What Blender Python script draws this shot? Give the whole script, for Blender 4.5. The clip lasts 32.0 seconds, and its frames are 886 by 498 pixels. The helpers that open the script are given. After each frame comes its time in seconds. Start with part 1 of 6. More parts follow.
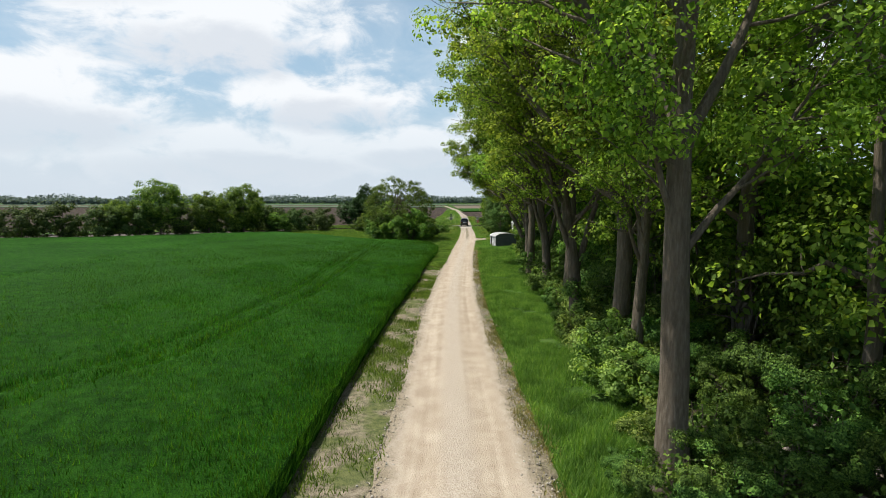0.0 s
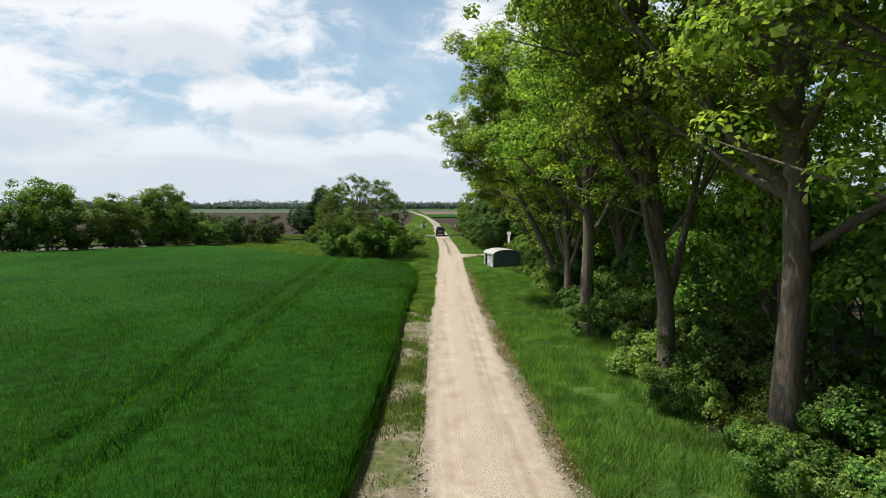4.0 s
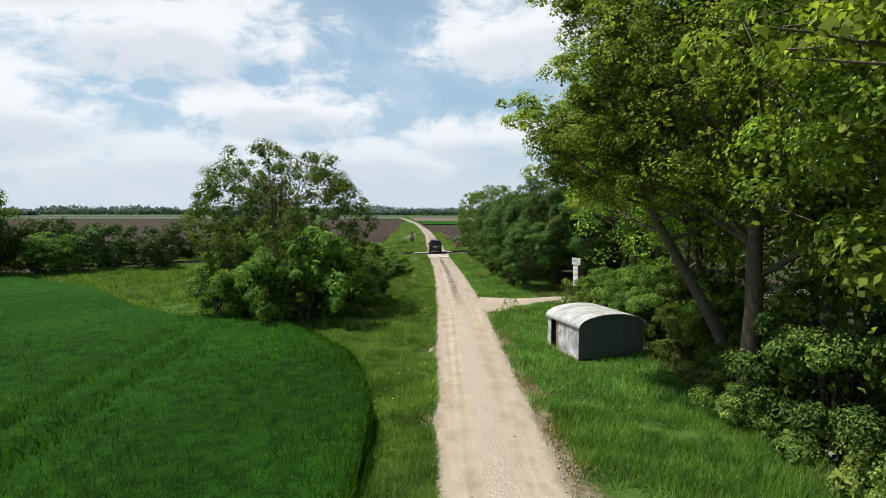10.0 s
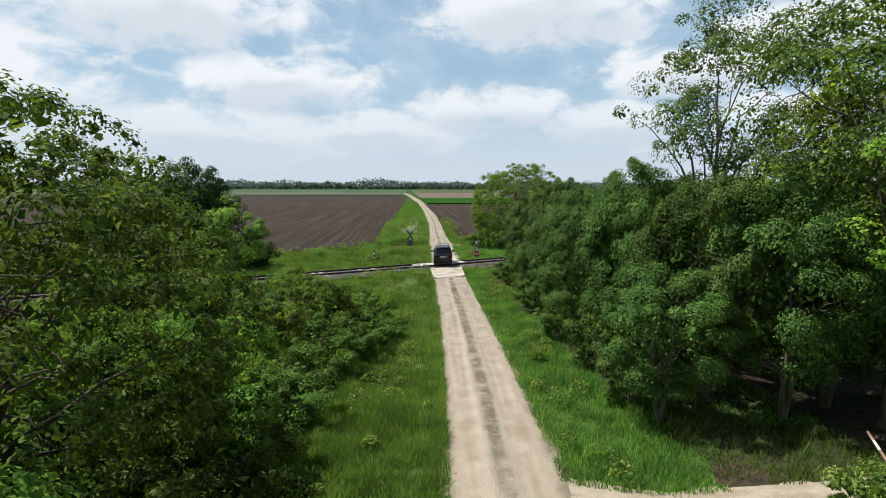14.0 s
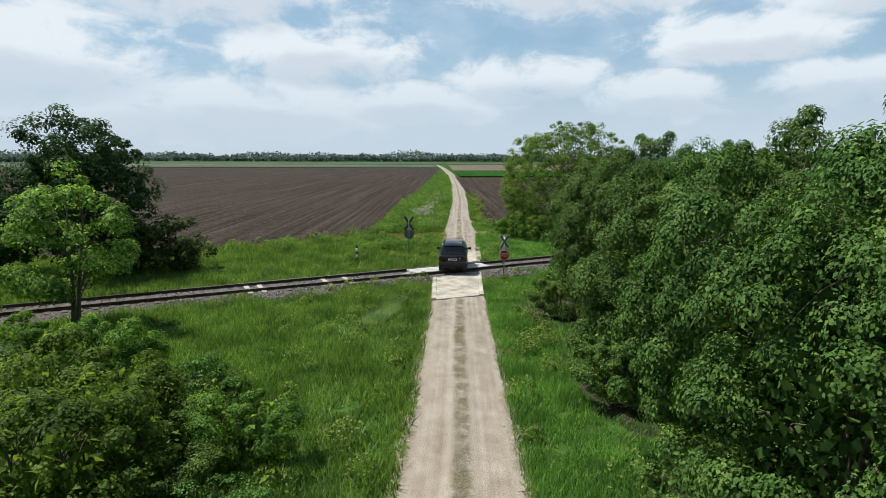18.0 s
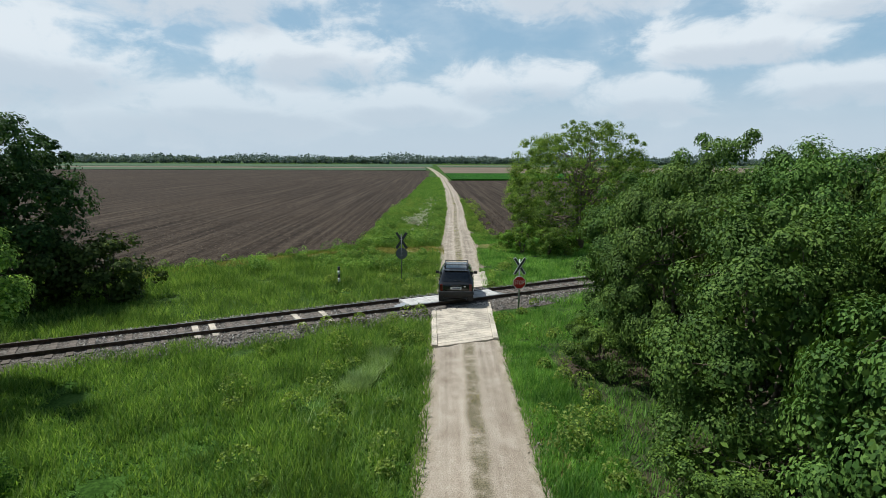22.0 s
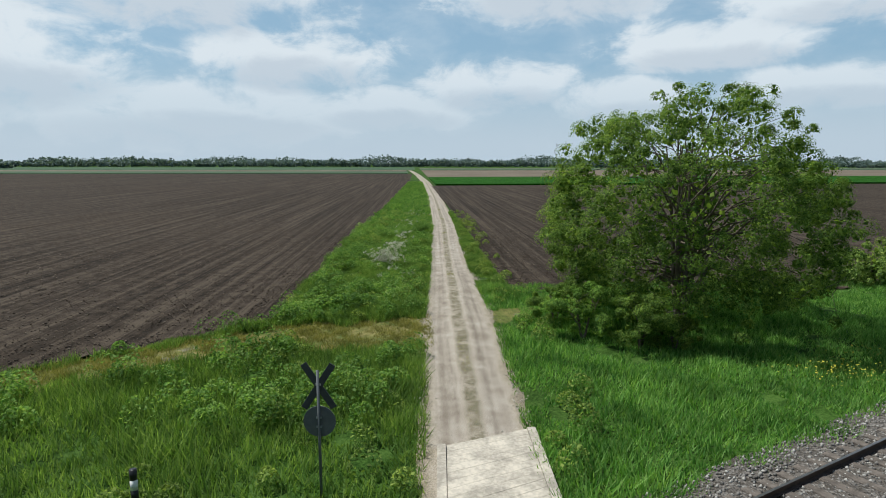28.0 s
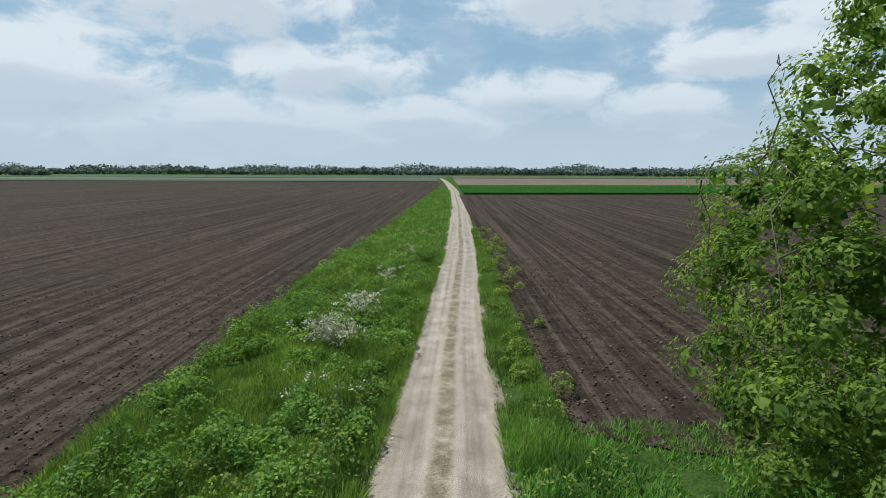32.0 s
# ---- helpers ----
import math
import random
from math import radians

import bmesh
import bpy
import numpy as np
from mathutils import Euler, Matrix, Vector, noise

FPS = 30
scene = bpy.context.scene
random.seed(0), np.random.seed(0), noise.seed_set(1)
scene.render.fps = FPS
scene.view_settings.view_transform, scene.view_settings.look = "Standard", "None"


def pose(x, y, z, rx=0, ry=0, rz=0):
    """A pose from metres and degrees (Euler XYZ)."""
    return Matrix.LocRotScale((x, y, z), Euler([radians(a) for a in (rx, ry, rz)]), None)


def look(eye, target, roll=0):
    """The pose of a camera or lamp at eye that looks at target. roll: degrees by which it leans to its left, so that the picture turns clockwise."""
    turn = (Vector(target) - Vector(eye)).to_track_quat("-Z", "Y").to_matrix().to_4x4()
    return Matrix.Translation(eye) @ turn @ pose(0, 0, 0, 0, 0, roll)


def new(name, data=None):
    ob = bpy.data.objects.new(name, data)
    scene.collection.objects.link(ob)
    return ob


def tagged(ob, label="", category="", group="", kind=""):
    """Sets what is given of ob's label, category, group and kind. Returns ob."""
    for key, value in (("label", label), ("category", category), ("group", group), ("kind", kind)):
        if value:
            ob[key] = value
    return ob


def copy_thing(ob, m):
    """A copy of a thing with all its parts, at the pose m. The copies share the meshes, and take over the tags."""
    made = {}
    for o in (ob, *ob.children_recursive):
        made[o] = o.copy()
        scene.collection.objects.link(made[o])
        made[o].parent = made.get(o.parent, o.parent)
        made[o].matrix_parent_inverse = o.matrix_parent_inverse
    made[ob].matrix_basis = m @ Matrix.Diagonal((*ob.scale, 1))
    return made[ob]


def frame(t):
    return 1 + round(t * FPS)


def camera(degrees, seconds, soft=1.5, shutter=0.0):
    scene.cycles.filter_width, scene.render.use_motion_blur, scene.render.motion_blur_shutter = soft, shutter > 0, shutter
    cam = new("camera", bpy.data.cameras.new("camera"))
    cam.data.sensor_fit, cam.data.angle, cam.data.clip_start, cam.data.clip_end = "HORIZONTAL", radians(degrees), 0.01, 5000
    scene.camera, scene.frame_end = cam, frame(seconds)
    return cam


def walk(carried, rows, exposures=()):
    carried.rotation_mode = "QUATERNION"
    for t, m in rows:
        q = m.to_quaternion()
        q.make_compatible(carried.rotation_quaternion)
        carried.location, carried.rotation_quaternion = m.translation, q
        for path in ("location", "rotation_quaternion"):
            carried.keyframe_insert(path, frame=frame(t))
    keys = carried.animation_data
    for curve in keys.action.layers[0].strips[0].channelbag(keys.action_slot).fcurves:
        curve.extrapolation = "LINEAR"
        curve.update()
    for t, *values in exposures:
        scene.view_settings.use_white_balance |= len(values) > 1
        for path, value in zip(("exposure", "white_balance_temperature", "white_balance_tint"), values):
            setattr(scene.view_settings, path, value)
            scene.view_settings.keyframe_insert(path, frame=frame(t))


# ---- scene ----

# ================= camera =================
cam = camera(75.0, 32.0, soft=0.9)
ROWS = [
    (0.0, 0.00, 0.00, 6.07, 85.16, -0.00, 0.00),
    (0.5, -0.32, 2.69, 5.84, 85.60, 0.02, -0.55),
    (1.0, -0.44, 5.30, 5.98, 85.46, -0.01, -0.88),
    (1.5, -0.45, 7.79, 6.30, 84.99, -0.01, -1.02),
    (2.0, -0.69, 10.22, 6.42, 84.85, 0.04, -1.48),
    (2.5, -0.97, 12.59, 6.42, 84.86, 0.04, -2.11),
    (3.0, -1.01, 14.95, 6.45, 84.94, 0.09, -2.42),
    (3.5, -1.10, 17.44, 6.29, 85.23, -0.01, -2.75),
    (4.0, -1.33, 20.15, 6.02, 85.70, -0.01, -3.47),
    (4.5, -1.40, 22.95, 5.83, 86.03, 0.01, -3.97),
    (6.5, -0.02, 35.70, 6.40, 85.16, -0.16, -2.73),
    (7.0, 0.01, 38.53, 6.51, 85.02, -0.15, -2.88),
    (7.5, -0.03, 41.39, 6.52, 85.03, -0.11, -3.30),
    (8.0, 0.05, 44.23, 6.56, 85.05, -0.08, -3.53),
    (8.5, 0.20, 47.08, 6.63, 85.07, -0.15, -3.63),
    (9.0, 0.44, 49.66, 6.71, 85.09, -0.18, -3.61),
    (9.5, 0.54, 51.84, 6.39, 85.56, -0.16, -3.61),
    (10.0, 0.07, 54.18, 5.65, 86.33, -0.15, -4.33),
    (10.5, -0.46, 57.43, 5.16, 86.29, -0.07, -5.32),
    (11.0, -0.30, 61.50, 5.28, 86.22, -0.08, -5.57),
    (11.5, 0.55, 65.28, 5.90, 85.43, -0.04, -4.64),
    (12.0, 1.30, 68.08, 6.35, 84.74, -0.15, -3.56),
    (12.5, 1.16, 70.38, 6.47, 84.68, -0.09, -3.58),
    (13.0, 0.45, 72.80, 6.66, 84.61, -0.08, -4.65),
    (13.5, 0.43, 75.52, 7.08, 84.24, -0.07, -5.03),
    (14.0, 1.33, 78.37, 7.50, 83.65, -0.12, -3.84),
    (14.5, 1.96, 81.16, 7.47, 83.18, -0.13, -1.72),
    (16.5, 3.91, 91.20, 6.08, 83.49, -0.09, -0.03),
    (17.0, 3.98, 93.24, 6.31, 82.83, -0.06, -0.23),
    (17.5, 4.02, 94.99, 6.65, 81.85, -0.10, -0.25),
    (18.0, 4.10, 96.30, 6.98, 80.97, -0.11, -0.18),
    (18.5, 4.23, 97.26, 7.20, 80.38, -0.13, -0.03),
    (19.0, 4.39, 98.09, 7.23, 80.23, -0.16, 0.27),
    (19.5, 4.52, 98.81, 7.15, 80.31, -0.19, 0.62),
    (20.0, 4.62, 99.30, 7.14, 80.54, -0.20, 0.79),
    (20.5, 4.60, 99.80, 7.12, 80.81, -0.22, 0.72),
    (21.0, 4.41, 100.50, 7.12, 81.00, -0.22, 0.32),
    (21.5, 4.02, 101.60, 7.07, 81.17, -0.25, -0.36),
    (22.0, 3.61, 102.81, 7.10, 81.19, -0.22, -1.14),
    (22.5, 3.27, 104.19, 7.08, 81.27, -0.25, -1.85),
    (23.0, 3.11, 105.77, 7.06, 81.25, -0.17, -2.35),
    (23.5, 3.11, 107.41, 7.04, 81.28, -0.14, -2.57),
    (24.0, 3.24, 109.04, 7.00, 81.30, -0.16, -2.56),
    (24.5, 3.46, 110.65, 6.96, 81.35, -0.18, -2.37),
    (25.0, 3.67, 112.33, 6.87, 81.45, -0.18, -2.16),
    (25.5, 3.88, 114.14, 6.77, 81.58, -0.18, -2.00),
    (27.5, 3.59, 122.24, 7.03, 81.43, -0.07, -3.06),
    (28.0, 3.85, 124.44, 6.96, 81.47, -0.05, -2.87),
    (28.5, 4.38, 126.67, 6.81, 81.59, -0.04, -2.14),
    (29.0, 5.05, 128.95, 6.60, 81.77, -0.07, -1.15),
    (29.5, 5.65, 131.18, 6.44, 81.88, -0.16, -0.13),
    (30.0, 6.18, 133.48, 6.31, 82.04, -0.19, 0.76),
    (30.5, 6.54, 135.76, 6.23, 82.19, -0.19, 1.38),
    (31.0, 6.63, 138.12, 6.14, 82.32, -0.16, 1.50),
    (31.5, 6.54, 140.32, 6.23, 82.32, -0.07, 1.28),
    (32.0, 6.06, 142.59, 6.35, 82.30, -0.17, 0.47),
]
walk(cam, [(t, pose(x, y, z, rx, ry, rz)) for t, x, y, z, rx, ry, rz in ROWS], exposures=[(0.0, 0.25, 6500, 10), (9.0, 0.22, 6480, 10), (14.0, 0.16, 6350, 9), (19.0, 0.06, 6150, 7), (28.0, -0.08, 6050, 5), (32.0, -0.06, 6000, 5)])

# ================= world and sun =================
SUN_EL, SUN_AZ = 61.0, -74.0          # degrees up; degrees from +y towards +x
sun_dir = Vector((math.sin(radians(SUN_AZ)) * math.cos(radians(SUN_EL)), math.cos(radians(SUN_AZ)) * math.cos(radians(SUN_EL)), math.sin(radians(SUN_EL))))
sun = new("sun", bpy.data.lights.new("sun", "SUN"))
sun.data.energy, sun.data.angle, sun.data.color = 5.0, radians(0.6), (1.0, 0.95, 0.86)
sun.matrix_world = look(sun_dir * 100, (0, 0, 0))


class Nodes:
    """Short hand for node trees."""
    def __init__(self, tree):
        self.tree = tree

    def add(self, kind, inputs=None, **props):
        n = self.tree.nodes.new(kind)
        for k, v in props.items():
            setattr(n, k, v)
        for k, v in (inputs or {}).items():
            if isinstance(v, bpy.types.NodeSocket):
                self.tree.links.new(v, n.inputs[k])
            else:
                n.inputs[k].default_value = v
        return n

    def math(self, op, a, b=0.0, c=0.0):
        return self.add("ShaderNodeMath", {0: a, 1: b, 2: c}, operation=op).outputs[0]

    def noise(self, vec, scale, detail=4.0, rough=0.55, dist=0.0):
        ins = {"Scale": scale, "Detail": detail, "Roughness": rough, "Distortion": dist}
        if vec is not None:
            ins["Vector"] = vec
        return self.add("ShaderNodeTexNoise", ins).outputs["Fac"]

    def ramp(self, fac, stops):
        n = self.add("ShaderNodeValToRGB", {"Fac": fac})
        e = n.color_ramp.elements
        while len(e) < len(stops):
            e.new(0.5)
        for el, (p, c) in zip(e, stops):
            el.position, el.color = p, (*c, 1) if len(c) == 3 else c
        return n.outputs["Color"]

    def smooth(self, fac, lo, hi):
        return self.add("ShaderNodeMapRange", {"Value": fac, "From Min": lo, "From Max": hi}, interpolation_type="SMOOTHSTEP").outputs[0]

    def mix(self, fac, a, b, mode="MIX"):
        n = self.add("ShaderNodeMix", data_type="RGBA", blend_type=mode)
        for i, v in ((0, fac), (6, a), (7, b)):
            if isinstance(v, bpy.types.NodeSocket):
                self.tree.links.new(v, n.inputs[i])
            else:
                n.inputs[i].default_value = v if i == 0 else (*v, 1)
        return n.outputs[2]


world = bpy.data.worlds.new("sky")
scene.world = world
world.use_nodes = True
world.node_tree.nodes.clear()
W = Nodes(world.node_tree)
sky = W.add("ShaderNodeTexSky", sky_type="NISHITA", sun_disc=False, sun_elevation=radians(SUN_EL), sun_rotation=radians(SUN_AZ), air_density=1.0, dust_density=1.2, ozone_density=1.5)
coord = W.add("ShaderNodeTexCoord").outputs["Generated"]
sep = W.add("ShaderNodeSeparateXYZ", {0: coord})
up = W.math("MAXIMUM", sep.outputs[2], 0.0)
den = W.math("ADD", up, 0.10)
flat = W.add("ShaderNodeCombineXYZ", {0: W.math("DIVIDE", sep.outputs[0], den), 1: W.math("MULTIPLY", W.math("DIVIDE", sep.outputs[1], den), 0.9), 2: 3.7}).outputs[0]
az = W.math("ARCTAN2", sep.outputs[0], sep.outputs[1])
el = W.math("ARCSINE", sep.outputs[2])
big = W.noise(flat, 1.25, 3.0, 0.5, 0.1)
fine = W.noise(W.add("ShaderNodeCombineXYZ", {0: W.math("MULTIPLY", az, 9.0), 1: W.math("MULTIPLY", el, 16.0), 2: 1.3}).outputs[0], 1.0, 7.0, 0.6, 0.3)
ae = W.add("ShaderNodeCombineXYZ", {0: az, 1: el, 2: 0.0}).outputs[0]


def heap(a, e, w, h):
    """A heap of cumulus about a bearing and a height, both in degrees."""
    d = W.add("ShaderNodeVectorMath", {0: ae, 1: (radians(a), radians(e), 0)}, operation="SUBTRACT").outputs[0]
    d = W.add("ShaderNodeVectorMath", {0: d, 1: (1 / radians(w), 1 / radians(h), 0)}, operation="MULTIPLY").outputs[0]
    return W.math("SUBTRACT", 1.0, W.add("ShaderNodeVectorMath", {0: d, 1: d}, operation="DOT_PRODUCT").outputs["Value"])


HEAPS = [(-20.5, 15.5, 15, 4.6), (-33, 22, 14, 6), (-11.5, 9.7, 10, 3.4), (-36, 8.0, 15, 4.2), (8, 7.2, 8.5, 2.6), (27, 10.0, 10, 2.3), (38, 12.8, 10, 2.4), (13, 16.8, 12, 4.4), (35, 6.2, 10, 2.0), (20, 5.6, 8, 2.2), (-52, 13, 12, 5), (52, 17, 12, 5), (-3, 5.0, 9, 2.2), (-20, 4.5, 18, 3.4)]
lit, low = None, None
for a_, e_, w_, h_ in HEAPS:
    k = heap(a_, e_, w_, h_)
    k2 = heap(a_ + 0.5, e_ - h_ * 0.5, w_ * 0.75, h_ * 0.55)
    lit = k if lit is None else W.math("MAXIMUM", lit, k)
    low = k2 if low is None else W.math("MAXIMUM", low, k2)
ahead = W.math("SUBTRACT", 1.0, W.smooth(W.math("ABSOLUTE", az), 0.85, 1.2))
ahead = W.math("MULTIPLY", ahead, W.smooth(el, 0.50, 0.38))
roam = W.math("MULTIPLY", W.math("SUBTRACT", big, 0.60), 4.5)
field_c = W.math("ADD", W.math("MULTIPLY", W.math("MAXIMUM", lit, -1.0), ahead), W.math("MULTIPLY", roam, W.math("SUBTRACT", 1.0, ahead)))
puff = W.math("MULTIPLY", W.math("SUBTRACT", fine, 0.5), 3.8)
cover = W.smooth(W.math("ADD", field_c, puff), -0.25, 0.75)
wisp = W.math("MULTIPLY", W.smooth(W.math("ADD", W.math("MULTIPLY", field_c, 0.5), puff), -0.7, 0.9), 0.32)
cover = W.math("MAXIMUM", cover, wisp)
shade = W.math("MULTIPLY", W.smooth(W.math("ADD", low, W.math("MULTIPLY", puff, 0.7)), -0.2, 0.9), 0.85)
haze = W.smooth(sep.outputs[2], 0.17, 0.02)
cloud = W.mix(W.math("MULTIPLY", shade, 0.75), (0.92, 0.95, 0.98), (0.62, 0.68, 0.76))
blue = W.mix(1.0, sky.outputs[0], (0.095, 0.095, 0.090), "MULTIPLY")
base = W.mix(W.math("MULTIPLY", haze, 0.92), W.mix(W.math("MULTIPLY", W.smooth(sep.outputs[2], 0.62, 0.2), 0.62), blue, (0.46, 0.68, 0.87)), (0.66, 0.74, 0.82))
full = W.mix(W.math("MULTIPLY", cover, W.math("SUBTRACT", 1.0, W.math("MULTIPLY", haze, 0.6))), base, cloud)
bg = W.add("ShaderNodeBackground", {"Color": full, "Strength": 0.86})
W.tree.links.new(bg.outputs[0], W.add("ShaderNodeOutputWorld").inputs[0])


# ================= materials =================
def material(name):
    m = bpy.data.materials.new(name)
    m.use_nodes = True
    m.node_tree.nodes.clear()
    n = Nodes(m.node_tree)
    n.out = n.add("ShaderNodeOutputMaterial")
    return m, n


def world_pos(n):
    return n.add("ShaderNodeNewGeometry").outputs["Position"]


def finish(n, color, rough=0.8, bump=None, strength=0.3, dist=0.02, metal=0.0, spec=0.3):
    ins = {"Base Color": color if isinstance(color, bpy.types.NodeSocket) else (*color, 1), "Roughness": rough, "Metallic": metal, "Specular IOR Level": spec}
    if bump is not None:
        ins["Normal"] = n.add("ShaderNodeBump", {"Height": bump, "Strength": strength, "Distance": dist}).outputs[0]
    b = n.add("ShaderNodeBsdfPrincipled", ins)
    n.tree.links.new(b.outputs[0], n.out.inputs[0])
    return b


def plain(name, color, rough=0.6, metal=0.0, vary=0.18, scale=9.0, bump=0.12, spec=0.35):
    m, n = material(name)
    p = n.add("ShaderNodeTexCoord").outputs["Object"]
    a, b = n.noise(p, scale, 5.0), n.noise(p, scale * 9, 3.0)
    f = n.math("ADD", n.math("MULTIPLY", a, 0.65), n.math("MULTIPLY", b, 0.35))
    lo, hi = [c * (1 - vary) for c in color], [min(1, c * (1 + vary)) for c in color]
    finish(n, n.ramp(f, [(0.4, lo), (0.6, hi)]), rough, f, bump, 0.01, metal, spec)
    return m


def leaf_material(name, dark, mid, light, trans=0.35, patchy=0.9):
    m, n = material(name)
    isl = n.add("ShaderNodeNewGeometry").outputs["Random Per Island"]
    obr = n.add("ShaderNodeObjectInfo").outputs["Random"]
    col = n.ramp(isl, [(0.0, dark), (0.45, mid), (1.0, light)])
    patch = n.smooth(n.noise(world_pos(n), patchy, 3.0, 0.6), 0.3, 0.7)
    tone = n.add("ShaderNodeHueSaturation", {"Hue": n.math("ADD", n.math("MULTIPLY_ADD", obr, 0.035, 0.49), n.math("MULTIPLY", patch, -0.015)), "Value": n.math("MULTIPLY", n.math("MULTIPLY_ADD", obr, 0.4, 0.8), n.math("MULTIPLY_ADD", patch, 0.6, 0.68)), "Color": col}).outputs[0]
    d = n.add("ShaderNodeBsdfPrincipled", {"Base Color": tone, "Roughness": 0.6, "Specular IOR Level": 0.12})
    t = n.add("ShaderNodeBsdfTranslucent", {"Color": n.mix(1.0, tone, (1.2, 1.2, 0.6), "MULTIPLY")})
    s = n.add("ShaderNodeMixShader", {0: trans, 1: d.outputs[0], 2: t.outputs[0]})
    n.tree.links.new(s.outputs[0], n.out.inputs[0])
    return m


M = {}
M["leaf_poplar"] = leaf_material("leaf_poplar", (0.075, 0.14, 0.022), (0.20, 0.32, 0.05), (0.40, 0.53, 0.095), 0.58)
M["leaf_deep"] = leaf_material("leaf_deep", (0.036, 0.076, 0.016), (0.070, 0.132, 0.026), (0.128, 0.205, 0.044), 0.17)
M["leaf_wood"] = leaf_material("leaf_wood", (0.06, 0.12, 0.02), (0.13, 0.23, 0.04), (0.24, 0.35, 0.065), 0.5)
M["leaf_broad"] = leaf_material("leaf_broad", (0.04, 0.085, 0.018), (0.098, 0.175, 0.034), (0.205, 0.305, 0.066), 0.46)
M["leaf_shrub"] = leaf_material("leaf_shrub", (0.028, 0.062, 0.013), (0.078, 0.150, 0.027), (0.18, 0.29, 0.054), 0.24)
M["leaf_bright"] = leaf_material("leaf_bright", (0.05, 0.108, 0.022), (0.125, 0.225, 0.042), (0.26, 0.38, 0.08), 0.56)
M["leaf_hedge"] = leaf_material("leaf_hedge", (0.03, 0.06, 0.016), (0.06, 0.105, 0.026), (0.11, 0.165, 0.042), 0.28)
M["leaf_light"] = leaf_material("leaf_light", (0.065, 0.118, 0.024), (0.165, 0.255, 0.055), (0.34, 0.44, 0.12), 0.5)
M["leaf_dark"] = leaf_material("leaf_dark", (0.018, 0.05, 0.014), (0.035, 0.085, 0.022), (0.06, 0.12, 0.03), 0.25)
# aerial haze is mixed into this pale blue-green leaf colour
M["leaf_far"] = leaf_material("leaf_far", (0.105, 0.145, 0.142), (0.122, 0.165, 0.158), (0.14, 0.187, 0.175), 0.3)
M["grass"] = leaf_material("grass", (0.075, 0.155, 0.026), (0.125, 0.23, 0.042), (0.215, 0.325, 0.08), 0.5)
M["grass_lush"] = leaf_material("grass_lush", (0.072, 0.165, 0.032), (0.142, 0.262, 0.054), (0.265, 0.385, 0.115), 0.5, 0.6)
M["grass_dry"] = leaf_material("grass_dry", (0.16, 0.17, 0.05), (0.26, 0.24, 0.09), (0.40, 0.34, 0.16), 0.3)
M["grass_pale"] = leaf_material("grass_pale", (0.15, 0.24, 0.09), (0.24, 0.34, 0.14), (0.36, 0.45, 0.22), 0.4)
M["grass_path"] = leaf_material("grass_path", (0.15, 0.155, 0.04), (0.23, 0.225, 0.065), (0.34, 0.305, 0.12), 0.4)
M["wheat"] = leaf_material("wheat", (0.014, 0.066, 0.003), (0.033, 0.125, 0.008), (0.085, 0.22, 0.02), 0.42)
M["flower"] = leaf_material("flower", (0.46, 0.48, 0.36), (0.60, 0.61, 0.50), (0.72, 0.72, 0.62), 0.2)

m, n = material("bark"); M["bark"] = m
p = n.add("ShaderNodeTexCoord").outputs["Object"]
st = n.add("ShaderNodeMapping", {"Vector": p, "Scale": (7.0, 7.0, 1.3)}).outputs[0]
a, b = n.noise(st, 2.2, 6.0, 0.65), n.noise(p, 0.8, 3.0)
finish(n, n.mix(b, n.ramp(a, [(0.3, (0.05, 0.04, 0.03)), (0.52, (0.15, 0.12, 0.09)), (0.72, (0.25, 0.225, 0.19))]), (0.105, 0.085, 0.06)), 0.9, a, 0.8, 0.06)

m, n = material("ground_soil_grass"); M["ground"] = m
p = world_pos(n)
a, b, c = n.noise(p, 0.05, 3.0), n.noise(p, 0.9, 5.0), n.noise(p, 14.0, 4.0)
f = n.math("ADD", n.math("MULTIPLY", b, 0.55), n.math("MULTIPLY", c, 0.45))
green = n.ramp(f, [(0.416, (0.022, 0.052, 0.008)), (0.500, (0.042, 0.092, 0.015)), (0.584, (0.072, 0.135, 0.027))])
finish(n, n.mix(n.smooth(a, 0.4, 0.7), green, n.ramp(f, [(0.416, (0.022, 0.046, 0.009)), (0.584, (0.062, 0.10, 0.024))])), 0.95, f, 0.6, 0.08, spec=0.05)

m, n = material("gravel_road"); M["road"] = m
p = world_pos(n)
uv = n.add("ShaderNodeSeparateXYZ", {0: n.add("ShaderNodeUVMap", uv_map="lane").outputs[0]})
across, along = uv.outputs[0], uv.outputs[1]
wob = n.noise(p, 0.35, 3.0)
ax = n.math("ABSOLUTE", n.math("ADD", across, n.math("MULTIPLY", n.math("SUBTRACT", wob, 0.5), 0.25)))
stones = n.add("ShaderNodeTexVoronoi", {"Vector": p, "Scale": 26.0}).outputs["Distance"]
a, b, c = n.noise(p, 1.1, 5.0, 0.6), n.noise(p, 34.0, 4.0), n.noise(p, 0.12, 2.0)
streak = n.noise(n.add("ShaderNodeCombineXYZ", {0: n.math("MULTIPLY", across, 4.0), 1: n.math("MULTIPLY", along, 0.035), 2: n.math("MULTIPLY", wob, 1.2)}).outputs[0], 1.6, 3.0, 0.5)
f = n.math("ADD", n.math("MULTIPLY", a, 0.30), n.math("ADD", n.math("MULTIPLY", b, 0.45), n.math("MULTIPLY", streak, 0.25)))
dust = n.ramp(f, [(0.40, (0.28, 0.22, 0.16)), (0.5, (0.40, 0.33, 0.252)), (0.60, (0.52, 0.45, 0.365))])
